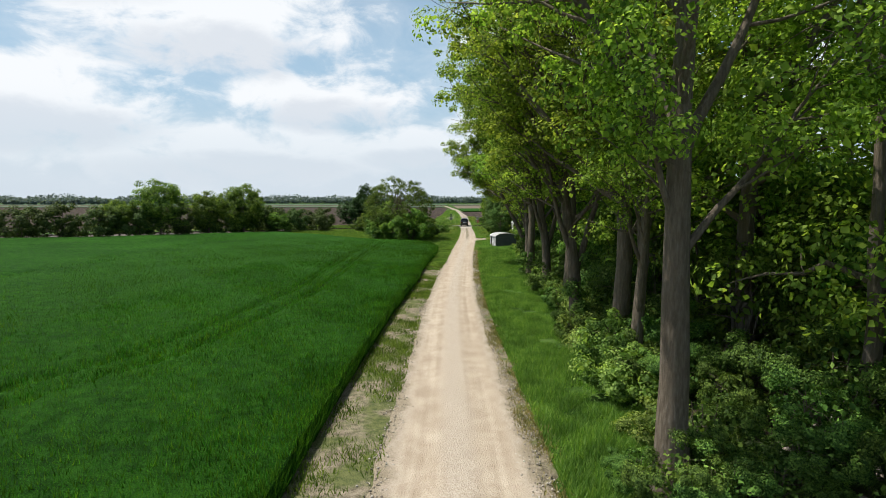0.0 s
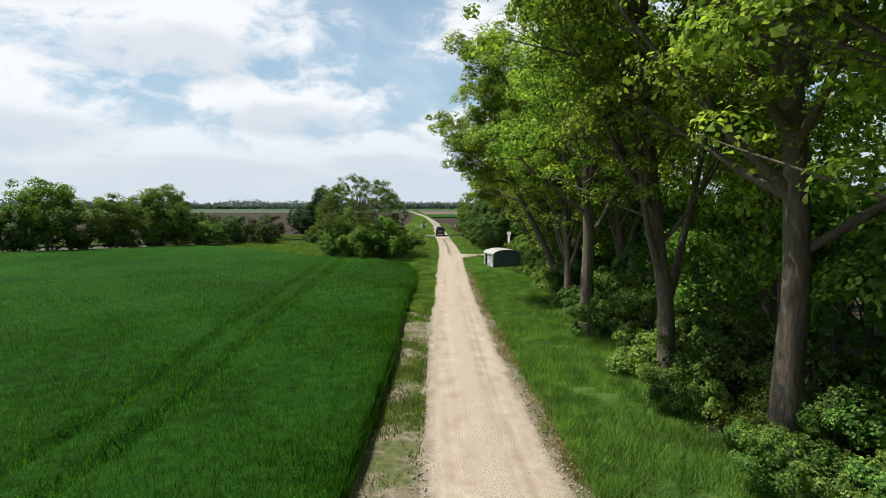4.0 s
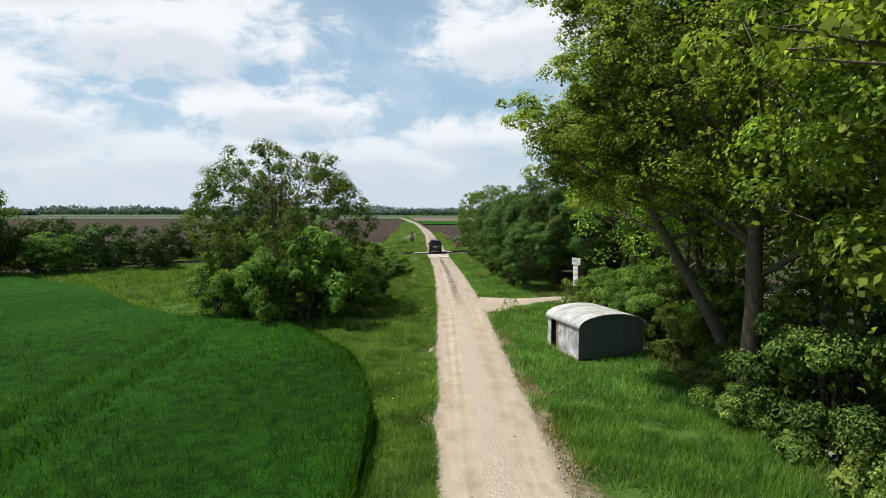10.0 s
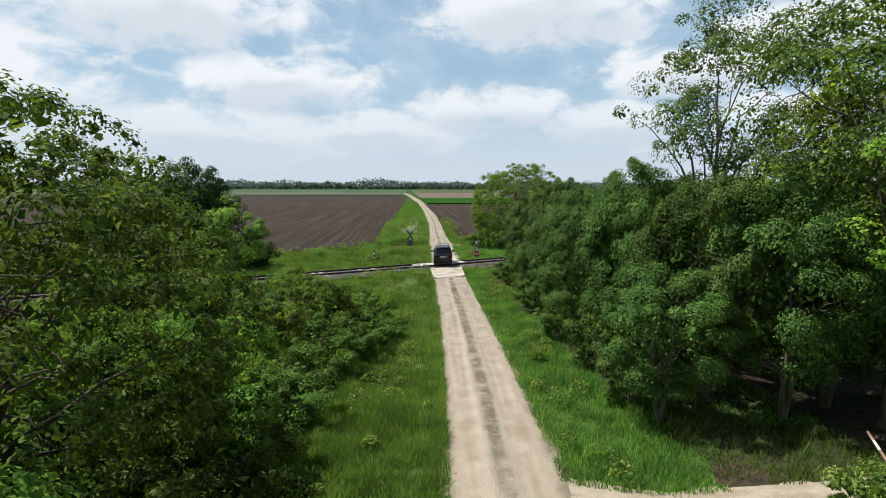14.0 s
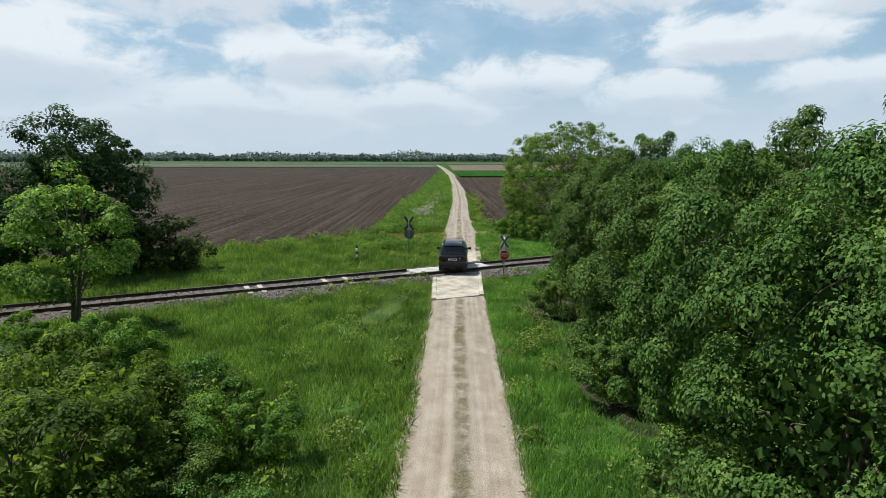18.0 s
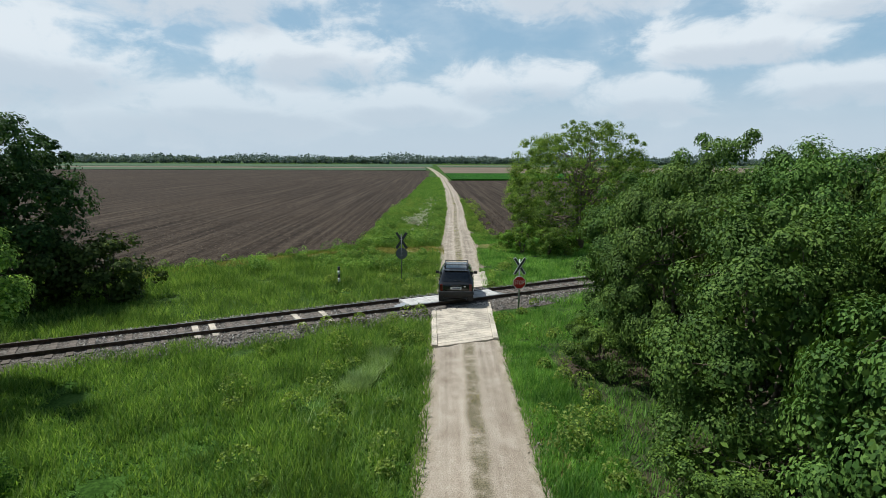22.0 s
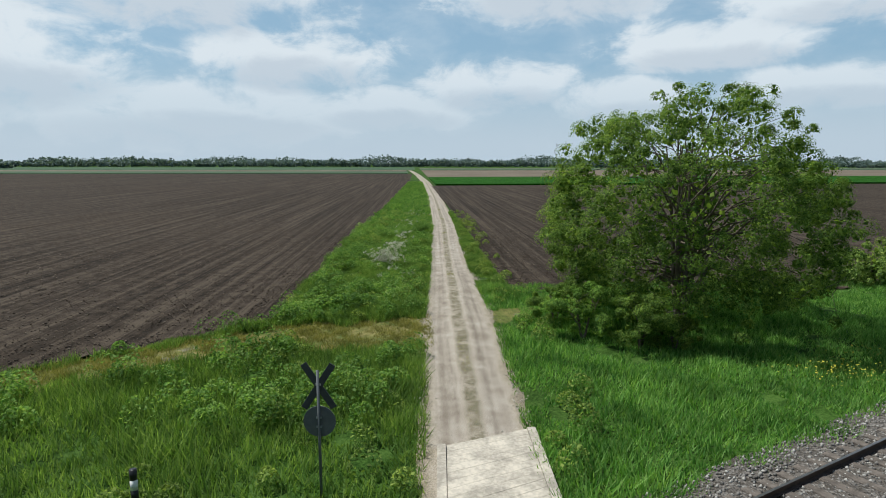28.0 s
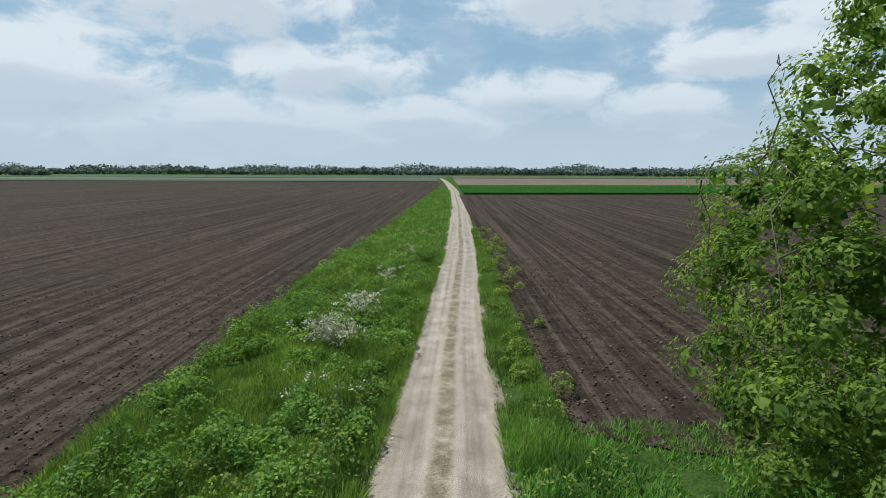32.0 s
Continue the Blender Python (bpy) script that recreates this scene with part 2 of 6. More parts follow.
grey = n.ramp(f, [(0.41, (0.17, 0.138, 0.108)), (0.5, (0.30, 0.256, 0.208)), (0.59, (0.46, 0.41, 0.352))])
loose = n.ramp(n.math("ADD", n.math("MULTIPLY", stones, 0.6), n.math("MULTIPLY", b, 0.5)), [(0.362, (0.27, 0.22, 0.165)), (0.637, (0.47, 0.41, 0.34))])
track = n.math("SUBTRACT", 1.0, n.smooth(n.math("ABSOLUTE", n.math("SUBTRACT", ax, 0.50)), 0.14, 0.42))
mid = n.math("SUBTRACT", 1.0, n.smooth(ax, 0.07, 0.25))
loose = n.mix(n.math("MULTIPLY", n.math("MULTIPLY", mid, n.smooth(along, 84.0, 96.0)), n.smooth(n.noise(p, 1.6, 5.0, 0.75), 0.25, 0.62)), loose, n.ramp(b, [(0.417, (0.09, 0.08, 0.045)), (0.583, (0.21, 0.18, 0.115))]))
col = n.mix(n.math("MULTIPLY", track, 0.92), loose, n.mix(n.smooth(along, 85.0, 135.0), dust, grey))
edge = n.smooth(n.math("ADD", ax, n.math("MULTIPLY", n.math("SUBTRACT", a, 0.5), 0.7)), 0.72, 1.0)
col = n.mix(n.math("MULTIPLY", edge, 0.75), col, n.ramp(b, [(0.417, (0.12, 0.10, 0.06)), (0.583, (0.30, 0.25, 0.17))]))
hgt = n.math("ADD", n.math("MULTIPLY", stones, 0.4), b)
finish(n, col, 0.95, hgt, 0.8, 0.04)

m, n = material("ploughed_soil"); M["soil"] = m
p = world_pos(n)
a, b, c = n.noise(p, 0.02, 3.0), n.noise(p, 1.3, 6.0, 0.65), n.noise(p, 16.0, 4.0)
st = n.add("ShaderNodeMapping", {"Vector": p, "Rotation": (0, 0, radians(0.5)), "Scale": (1.25, 0.012, 1.0)}).outputs[0]
st2 = n.add("ShaderNodeMapping", {"Vector": p, "Rotation": (0, 0, radians(0.5)), "Scale": (5.5, 0.03, 1.0)}).outputs[0]
rows_n = n.math("ADD", n.math("MULTIPLY", n.noise(st, 1.0, 4.0, 0.7), 0.55), n.math("MULTIPLY", n.noise(st2, 1.0, 3.0, 0.6), 0.45))
f = n.math("ADD", n.math("MULTIPLY", rows_n, 0.55), n.math("ADD", n.math("MULTIPLY", b, 0.25), n.math("MULTIPLY", c, 0.2)))
col = n.ramp(f, [(0.42, (0.012, 0.009, 0.006)), (0.49, (0.033, 0.024, 0.017)), (0.56, (0.080, 0.062, 0.046))])
finish(n, n.mix(n.math("MULTIPLY", n.smooth(a, 0.45, 0.75), 0.5), col, (0.055, 0.04, 0.028)), 0.95, f, 0.9, 0.14, spec=0.1)

m, n = material("crop_canopy"); M["crop"] = m
p = world_pos(n)
a, b, c = n.noise(p, 0.12, 4.0), n.noise(p, 2.2, 5.0), n.noise(p, 30.0, 5.0, 0.7)
f = n.math("ADD", n.math("MULTIPLY", c, 0.6), n.math("ADD", n.math("MULTIPLY", b, 0.25), n.math("MULTIPLY", a, 0.15)))
finish(n, n.ramp(f, [(0.423, (0.005, 0.024, 0.002)), (0.500, (0.017, 0.075, 0.005)), (0.577, (0.036, 0.122, 0.010))]), 0.9, c, 0.9, 0.1, spec=0.05)

m, n = material("far_field"); M["far_field"] = m
p = world_pos(n)
a, b = n.noise(p, 0.015, 4.0), n.noise(p, 0.5, 4.0)
f = n.math("ADD", n.math("MULTIPLY", a, 0.6), n.math("MULTIPLY", b, 0.4))
finish(n, n.ramp(f, [(0.410, (0.03, 0.065, 0.026)), (0.590, (0.052, 0.098, 0.042))]), 0.9, b, 0.4, 0.1)
m, n = material("far_stubble"); M["far_stubble"] = m
p = world_pos(n)
a, b = n.noise(p, 0.02, 4.0), n.noise(p, 0.4, 4.0)
f = n.math("ADD", n.math("MULTIPLY", a, 0.6), n.math("MULTIPLY", b, 0.4))
finish(n, n.ramp(f, [(0.410, (0.10, 0.075, 0.052)), (0.590, (0.165, 0.13, 0.09))]), 0.9, b, 0.4, 0.1)

m, n = material("ballast"); M["ballast"] = m
p = world_pos(n)
v = n.add("ShaderNodeTexVoronoi", {"Vector": p, "Scale": 16.0})
a = n.noise(p, 1.5, 4.0)
finish(n, n.mix(n.math("MULTIPLY", a, 0.6), n.ramp(n.add("ShaderNodeSeparateColor", {0: v.outputs["Color"]}).outputs[0], [(0.0, (0.05, 0.045, 0.04)), (0.6, (0.14, 0.125, 0.115)), (1.0, (0.28, 0.26, 0.24))]), (0.085, 0.065, 0.045)), 0.9, v.outputs["Distance"], 1.0, 0.06)

M["concrete"] = plain("concrete", (0.44, 0.392, 0.325), 0.85, vary=0.30, scale=1.3, bump=0.6)
M["plate"] = plain("crossing_plate", (0.46, 0.45, 0.43), 0.6, vary=0.2, scale=3.0, bump=0.15)
M["white"] = plain("white_paint", (0.74, 0.73, 0.70), 0.6, vary=0.12, scale=4.0)
M["rail"] = plain("rusty_rail", (0.065, 0.045, 0.035), 0.6, 0.5, vary=0.35, scale=6.0)
M["railtop"] = plain("worn_rail_head", (0.30, 0.28, 0.26), 0.35, 0.9, vary=0.15)
M["sleeper"] = plain("sleeper_wood", (0.12, 0.10, 0.085), 0.9, vary=0.35, scale=5.0, bump=0.5)
M["roof_metal"] = plain("bare_roof_sheet", (0.42, 0.42, 0.415), 0.65, 0.1, vary=0.24, scale=1.7, bump=0.2)
M["shed_wall"] = plain("flaking_grey_paint", (0.42, 0.42, 0.43), 0.7, vary=0.5, scale=2.4, bump=0.3)
M["shed_gable"] = plain("dark_grey_sheet", (0.105, 0.115, 0.12), 0.6, vary=0.12, scale=2.0)
M["rust"] = plain("rusty_board", (0.28, 0.17, 0.12), 0.8, vary=0.35, scale=6.0, bump=0.3)
# near-black colour standing in for the unlit inside of the hut
M["doorway_shade"] = plain("painted_doorway_shade", (0.02, 0.018, 0.016), 0.9)
M["galv"] = plain("galvanised_steel", (0.36, 0.37, 0.38), 0.45, 0.7, vary=0.15, scale=12)
M["sign_back"] = plain("grey_sign_back", (0.12, 0.13, 0.135), 0.6, 0.2, vary=0.1)
M["dark_blade"] = plain("dark_sign_back", (0.045, 0.05, 0.052), 0.6, 0.0, vary=0.15)
M["red"] = plain("red_sign", (0.45, 0.02, 0.02), 0.4, vary=0.06)
M["black"] = plain("black_paint", (0.02, 0.02, 0.021), 0.4, vary=0.1)
M["ink"] = plain("faded_ink", (0.22, 0.22, 0.25), 0.7)
M["car_paint"] = plain("black_car_paint", (0.010, 0.011, 0.013), 0.16, 0.0, vary=0.05, scale=1.0, bump=0.0, spec=0.6)
M["car_trim"] = plain("black_plastic", (0.018, 0.018, 0.019), 0.55, vary=0.1)
M["tyre"] = plain("dusty_tyre", (0.035, 0.032, 0.03), 0.85, vary=0.2)
M["rim"] = plain("alloy_rim", (0.42, 0.42, 0.43), 0.3, 0.85, vary=0.1)
M["lamp_red"] = plain("tail_lamp", (0.075, 0.006, 0.006), 0.15, vary=0.05, spec=0.6)
M["chrome"] = plain("roof_rail_metal", (0.5, 0.5, 0.52), 0.3, 0.9, vary=0.05)
m, n = material("car_glass"); M["glass"] = m
finish(n, (0.012, 0.014, 0.016), 0.04, spec=0.7)


# ================= mesh helpers =================
def mesh_np(name, verts, faces, mat, smooth=False):
    """A mesh from arrays of vertices and of equally long faces."""
    verts, faces = np.asarray(verts, np.float32), np.asarray(faces, np.int32)
    me = bpy.data.meshes.new(name)
    k = faces.shape[1]
    me.vertices.add(len(verts)); me.vertices.foreach_set("co", verts.ravel())
    me.loops.add(faces.size); me.loops.foreach_set("vertex_index", faces.ravel())
    me.polygons.add(len(faces)); me.polygons.foreach_set("loop_start", np.arange(0, faces.size, k, dtype=np.int32))
    if smooth:
        me.polygons.foreach_set("use_smooth", np.ones(len(faces), bool))
    me.update(calc_edges=True)
    me.materials.append(M[mat] if isinstance(mat, str) else mat)
    return me


def part(name, bm, mat, parent=None, label="", smooth=False):
    me = bpy.data.meshes.new(name)
    bm.to_mesh(me)
    bm.free()
    me.materials.append(M[mat])
    if smooth:
        me.polygons.foreach_set("use_smooth", np.ones(len(me.polygons), bool))
    ob = new(name, me)
    ob.parent = parent
    if label:
        tagged(ob, label)
    return ob


def child(name, me, parent, label=""):
    ob = new(name, me)
    ob.parent = parent
    if label:
        tagged(ob, label)
    return ob


def thing(name, m, label, category, group="", kind=""):
    ob = new(name)
    ob.matrix_world = m
    return tagged(ob, label, category, group, kind)


def box(sx, sy, sz, m=None, bevel=0.0, bm=None):
    out = bm or bmesh.new()
    r = bmesh.ops.create_cube(out, size=1.0, matrix=(m or Matrix()) @ Matrix.Diagonal((sx, sy, sz, 1)))
    if bevel:
        es = list({e for v in r["verts"] for e in v.link_edges})
        bmesh.ops.bevel(out, geom=es, offset=bevel, segments=2, affect="EDGES", profile=0.6)
    return out


def cyl(r, h, m=None, seg=16, r2=None, bm=None):
    out = bm or bmesh.new()
    bmesh.ops.create_cone(out, cap_ends=True, segments=seg, radius1=r, radius2=r if r2 is None else r2, depth=h, matrix=m or Matrix())
    return out


def prism(points, depth, m=None, bm=None):
    """An outline in x and z, pulled along y by depth."""
    out = bm or bmesh.new()
    a = [out.verts.new((m or Matrix()) @ Vector((x, -depth / 2, z))) for x, z in points]
    b = [out.verts.new((m or Matrix()) @ Vector((x, depth / 2, z))) for x, z in points]
    out.faces.new(a), out.faces.new(b[::-1])
    for i in range(len(a)):
        j = (i + 1) % len(a)
        out.faces.new((a[j], a[i], b[i], b[j]))
    bmesh.ops.recalc_face_normals(out, faces=out.faces[:])
    return out


def tube(points, radii, sides=7):
    pts, rad = np.array(points, float), np.array(radii, float)
    d = np.gradient(pts, axis=0)
    d /= np.linalg.norm(d, axis=1)[:, None] + 1e-9
    ref = np.array([0.31, 0.95, 0.05])
    u = np.cross(d, ref); u /= np.linalg.norm(u, axis=1)[:, None] + 1e-9
    v = np.cross(d, u)
    ang = np.linspace(0, 2 * math.pi, sides, endpoint=False)
    ring = pts[:, None] + rad[:, None, None] * (np.cos(ang)[None, :, None] * u[:, None] + np.sin(ang)[None, :, None] * v[:, None])
    k = len(pts)
    i, j = np.meshgrid(np.arange(k - 1), np.arange(sides), indexing="ij")
    j2 = (j + 1) % sides
    q = np.stack([i * sides + j, i * sides + j2, (i + 1) * sides + j2, (i + 1) * sides + j], -1).reshape(-1, 4)
    return ring.reshape(-1, 3), q


def join(parts):
    vs, fs, k = [], [], 0
    for v, f in parts:
        vs.append(v); fs.append(f + k); k += len(v)
    return np.concatenate(vs), np.concatenate(fs)


def unit(v):
    return v / (np.linalg.norm(v, axis=-1, keepdims=True) + 1e-9)


def leaves(rng, pos, nrm, length, width):
    """One folded leaf a position."""
    k = len(pos)
    r = unit(rng.normal(size=(k, 3)))
    u = unit(np.cross(nrm, r))
    v = np.cross(nrm, u)
    L = (length * rng.uniform(0.6, 1.25, k))[:, None]
    w = (width * rng.uniform(0.6, 1.25, k))[:, None]
    vs = np.stack([pos - u * L / 2, pos + v * w / 2 + nrm * w * 0.22, pos + u * L / 2, pos - v * w / 2 + nrm * w * 0.22], 1).reshape(-1, 3)
    return vs, np.arange(4 * k).reshape(-1, 4)


def crown_clusters(rng, count, centre, radii, shell=0.55, zmin=None, lump=0.25, boughs=0, bsize=0.4):
    if boughs:
        # leaf clumps gathered on flat boughs with gaps between them
        top = crown_clusters(rng, boughs, centre, radii, 0.62, zmin, lump)
        reach = np.linalg.norm((top - centre) / np.array(radii), axis=1)
        top = centre + (top - centre) * np.minimum(1, 0.9 / reach)[:, None]
        pick = rng.integers(0, len(top), count)
        p = top[pick] + rng.normal(size=(count, 3)) * np.array([bsize, bsize, bsize * 0.5])
        reach = np.linalg.norm((p - centre) / np.array(radii), axis=1)
        return centre + (p - centre) * np.minimum(1, 0.93 / reach)[:, None]
    d = unit(rng.normal(size=(count * 2, 3)))
    k = rng.uniform(size=len(d)) ** 0.5
    rr = shell + (1 - shell) * k
    bumps = np.array([noise.noise(Vector(x * 1.7 + centre)) for x in d])
    p = d * (rr * (1 + lump * bumps * 2))[:, None] * np.array(radii) + np.array(centre)
    if zmin is not None:
        p = p[p[:, 2] > zmin]
    return p[:count]


def crown_mesh(name, rng, cl, centre, per, cr, length, width, mat, up=0.35, fill=0, spread=(1, 1, 1), core=0.3, cores=22):
    k = len(cl)
    size = cr * rng.uniform(0.5, 1.4, k)
    d = unit(rng.normal(size=(k * per, 3)))
    out = unit(np.repeat(cl, per, 0) - np.array(centre))
    back = np.einsum("ij,ij->i", d, out) < -0.45
    d[back] *= -1
    d[:, 2] = np.where(d[:, 2] < -0.45, -d[:, 2], d[:, 2])
    pos = np.repeat(cl, per, 0) + d * (np.repeat(size, per) * rng.uniform(0.3, 1.05, k * per) ** 0.45)[:, None] * np.array([1, 1, 0.8])
    nrm = unit(d * 1.0 + out * 0.25 + np.array([0, 0, up]) + rng.normal(size=d.shape) * 0.30)
    # inner leaf masses of each clump and of the whole crown
    q = cores
    dc = unit(rng.normal(size=(k * q, 3)))
    ci = np.repeat(cl, q, 0) + dc * (np.repeat(size, q) * rng.uniform(0.35, 0.68, k * q))[:, None]
    inner = leaves(rng, ci, unit(dc + rng.normal(size=ci.shape) * 0.45), core, core * 0.8)
    sets = [leaves(rng, pos, nrm, length, width), inner]
    if fill:
        p = np.array(centre) + unit(rng.normal(size=(fill, 3))) * (np.array(spread) * rng.uniform(0.15, 0.68, (fill, 1)))
        p = p[p[:, 2] > 0.25]
        sets.append(leaves(rng, p, unit(rng.normal(size=p.shape)), core * 1.3, core))
    return mesh_np(name, *join(sets), mat)


def limb(rng, a, b, r0, r1, steps=6, wob=0.25):
    t = np.linspace(0, 1, steps)[:, None]
    p = np.array(a) * (1 - t) + np.array(b) * t
    p[1:-1] += rng.normal(size=(steps - 2, 3)) * wob
    p[:, 2] += (np.sin(t[:, 0] * math.pi) * 0.12 * np.linalg.norm(np.array(b) - np.array(a)))
    return tube(p, np.linspace(r0, r1, steps), 6)


def make_tree(seed, height, fork, rad, centre, radii, count, per, cr, leaf, mat, label, category="tree", limbs=9, lean=(0, 0), zmin=None, shell=0.5, stems=1, name="tree", group="", twigs=0, lump=0.25, trunk_name="trunk", skirt=0, fill=0, core=0.27, cores=22, boughs=0, bsize=0.4):
    """A tree or shrub at the origin: trunk with limbs, and a crown of leaves in clumps."""
    rng = np.random.default_rng(seed)
    root = thing(name, Matrix(), label, category, group)
    cl = crown_clusters(rng, count, np.array(centre, float), radii, shell, zmin, lump, boughs, bsize)
    if skirt:
        ang, rr = rng.uniform(0, 6.28, skirt), rng.uniform(0.6, 0.97, skirt)
        cl = np.concatenate([cl, np.stack([centre[0] + np.cos(ang) * rr * radii[0], centre[1] + np.sin(ang) * rr * radii[1], rng.uniform(0.5, centre[2] * 0.75, skirt)], -1)])
    bits = []
    for s in range(stems):
        ang = rng.uniform(0, 6.28)
        off = np.array([math.cos(ang), math.sin(ang), 0]) * (0.35 * rad * 4 if stems > 1 else 0)
        top = np.array([lean[0], lean[1], height * 0.8]) + (off * 5 if stems > 1 else 0)
        t = np.linspace(0, 1, 9)
        path = off + t[:, None] * (top - off)
        path[1:, :2] += np.cumsum(rng.normal(size=(8, 2)) * 0.05 * (height / 10), 0)
        r = rad * (1 - 0.86 * t) * np.where(t < 0.02, 1.45, 1.0)
        r[0], path[0] = rad * 1.32, (0.0, 0.0, -0.15)
        bits.append(tube(path, r, 10))
        for _ in range(limbs):
            f = rng.uniform(fork, 0.95)
            i = int(f * 8)
            a = path[i] + (path[min(i + 1, 8)] - path[i]) * (f * 8 - i)
            near = cl[np.argsort(np.linalg.norm(cl - (a + np.array([0, 0, height * 0.12])), axis=1))]
            b = near[int(rng.integers(0, max(2, len(near) // 2)))]
            bits.append(limb(rng, a, b, rad * (1 - 0.86 * f) * 0.62, rad * 0.05, 7, 0.03 * height / 3))
    for _ in range(twigs):
        i = int(rng.integers(0, len(cl)))
        wood_v = np.concatenate([q[0] for q in bits])
        a = wood_v[np.argmin(np.linalg.norm(wood_v - cl[i], axis=1))]
        bits.append(limb(rng, a, cl[i] * 1.08 - np.array(centre) * 0.08, rad * 0.09, rad * 0.03, 4, 0.08))
    child(trunk_name, mesh_np(trunk_name, *join(bits), "bark", True), root)
    child("crown", crown_mesh("crown", rng, cl, centre, per, cr, leaf[0], leaf[1], mat, fill=fill, spread=radii, core=core, cores=cores), root)
    return root


def grown_tree(seed, trunk, rad, limbs, mat, label, name, group="", subs=6, tufts=3, per=64, cr=0.55, leaf=(0.12, 0.09), core=0.2, cores=5, zmin=2.5, category="tree", side_tufts=0):
    """A tree grown limb by limb: trunk line, limbs (height share, bearing, rise, length), branches with leaf tufts at their ends."""
    rng = np.random.default_rng(seed)
    root = thing(name, Matrix(), label, category, group)
    P = np.array(trunk, float)
    seg = np.concatenate([[0], np.cumsum(np.linalg.norm(np.diff(P, axis=0), axis=1))])
    seg /= seg[-1]
    T = np.linspace(0, 1, 22)
    line = np.stack([np.interp(T, seg, P[:, i]) for i in range(3)], -1)
    line[1:-1] = (line[:-2] + 2 * line[1:-1] + line[2:]) / 4
    line[2:, :2] += np.cumsum(rng.normal(size=(20, 2)) * 0.022, 0)
    rr = rad * np.maximum(1 - 0.93 * T, 0.06) ** 0.85
    rr[:3] *= (1.5, 1.18, 1.04)
    bits, tuft = [tube(line, rr, 12)], []

    def run(start, az, rise, length, curl, steps=8):
        pts, a, e = [np.array(start)], radians(az), radians(rise)
        for _ in range(steps):
            a += rng.normal() * 0.10
            e = min(e + radians(curl) / steps + rng.normal() * 0.06, 1.45)
            pts.append(pts[-1] + np.array([math.cos(a) * math.cos(e), math.sin(a) * math.cos(e), math.sin(e)]) * length / steps)
        return np.array(pts)

    for f, az, rise, length in limbs:
        i = f * 21
        a = line[int(i)] + (line[min(int(i) + 1, 21)] - line[int(i)]) * (i - int(i))
        r0 = min(rad * (1 - 0.93 * f) ** 0.85 * 0.62, 0.03 + 0.0125 * length)
        p = run(a, az, rise, length, 18)
        bits.append(tube(p, np.linspace(r0, 0.018, len(p)), 8))
        for _ in range(subs):
            t = rng.uniform(0.22, 1.0)
            j = t * (len(p) - 1)
            b = p[int(j)] + (p[min(int(j) + 1, len(p) - 1)] - p[int(j)]) * (j - int(j))
            q = run(b, az + rng.choice((-1, 1)) * rng.uniform(20, 85), rise * rng.uniform(0.1, 0.95), length * (0.52 - 0.2 * t) * rng.uniform(0.7, 1.35), 12, 5)
            bits.append(tube(q, np.linspace(max(r0 * 0.45 * (1 - 0.5 * t), 0.012), 0.007, len(q)), 5))
            for _ in range(tufts):
                g = rng.uniform(0.35, 1.0) * (len(q) - 1)
                c = q[int(g)] + rng.normal(size=3) * np.array([0.42, 0.42, 0.3])
                tuft.append(c)
                bits.append(tube(np.linspace(q[int(g)], c, 3), [0.009, 0.006, 0.004], 4))
        tuft.append(p[-1])
    for _ in range(side_tufts):
        i = int(rng.integers(4, 20))
        c = line[i] + np.array([rng.normal() * 0.4, rng.normal() * 0.4, 0.2])
        tuft.append(c)
    tuft = np.array(tuft)
    tuft = tuft[tuft[:, 2] > zmin]
    child("trunk", mesh_np("trunk", *join(bits), "bark", True), root)
    child("crown", crown_mesh("crown", rng, tuft, tuft.mean(0), per, cr, leaf[0], leaf[1], mat, core=core, cores=cores), root)
    return root


def whorl(seed, n, f0, f1, l0, l1, rise0=42, rise1=68):
    """Limbs spread round and up a trunk."""
    rng = np.random.default_rng(seed)
    return [(f0 + (f1 - f0) * q / (n - 1), q * 137.5 + rng.uniform(-25, 25), rise0 + (rise1 - rise0) * q / (n - 1) + rng.uniform(-8, 8), (l0 + (l1 - l0) * q / (n - 1)) * rng.uniform(0.8, 1.2)) for q in range(n)]


def scaled(x, y, z, turn, s, sz=None):
    return pose(x, y, z, 0, 0, turn) @ Matrix.Diagonal((s, s, sz or s, 1))


# ================= the plan =================
RY = np.array([-60, 0, 10, 20, 30, 40, 50, 60, 70, 80, 90, 100, 110, 120, 130, 140, 150, 160, 170, 190, 241, 330, 450, 560, 640], float)
RX = np.array([0.3, 0.33, 0.35, 0.37, 0.46, 0.78, 1.25, 1.82, 2.42, 3.12, 3.76, 4.25, 4.65, 4.88, 5.13, 5.48, 5.82, 6.1, 6.4, 7.2, 8.0, 8.1, 6.0, 3.0, 0.0])
HY = np.array([-60, 10, 20, 30, 50, 60, 95, 105, 112, 125, 140, 148, 154, 162, 200, 640], float)
HW = np.array([1.85, 1.85, 1.75, 1.65, 1.52, 1.48, 1.55, 1.48, 1.42, 1.42, 1.40, 1.62, 1.55, 1.38, 1.34, 1.4])


def rc(y):
    y = np.asarray(y, float)
    return (np.interp(y - 4, RY, RX) + np.interp(y, RY, RX) + np.interp(y + 4, RY, RX)) / 3


def hw(y):
    return np.interp(y, HY, HW)


RAIL_C, RAIL_A = Vector((4.65, 131.0, 0)), radians(26.3)
RAIL_D, RAIL_N = Vector((math.cos(RAIL_A), math.sin(RAIL_A), 0)), Vector((-math.sin(RAIL_A), math.cos(RAIL_A), 0))


def rail_y(x):
    return 131.0 + (np.asarray(x, float) - 4.65) * math.tan(RAIL_A)


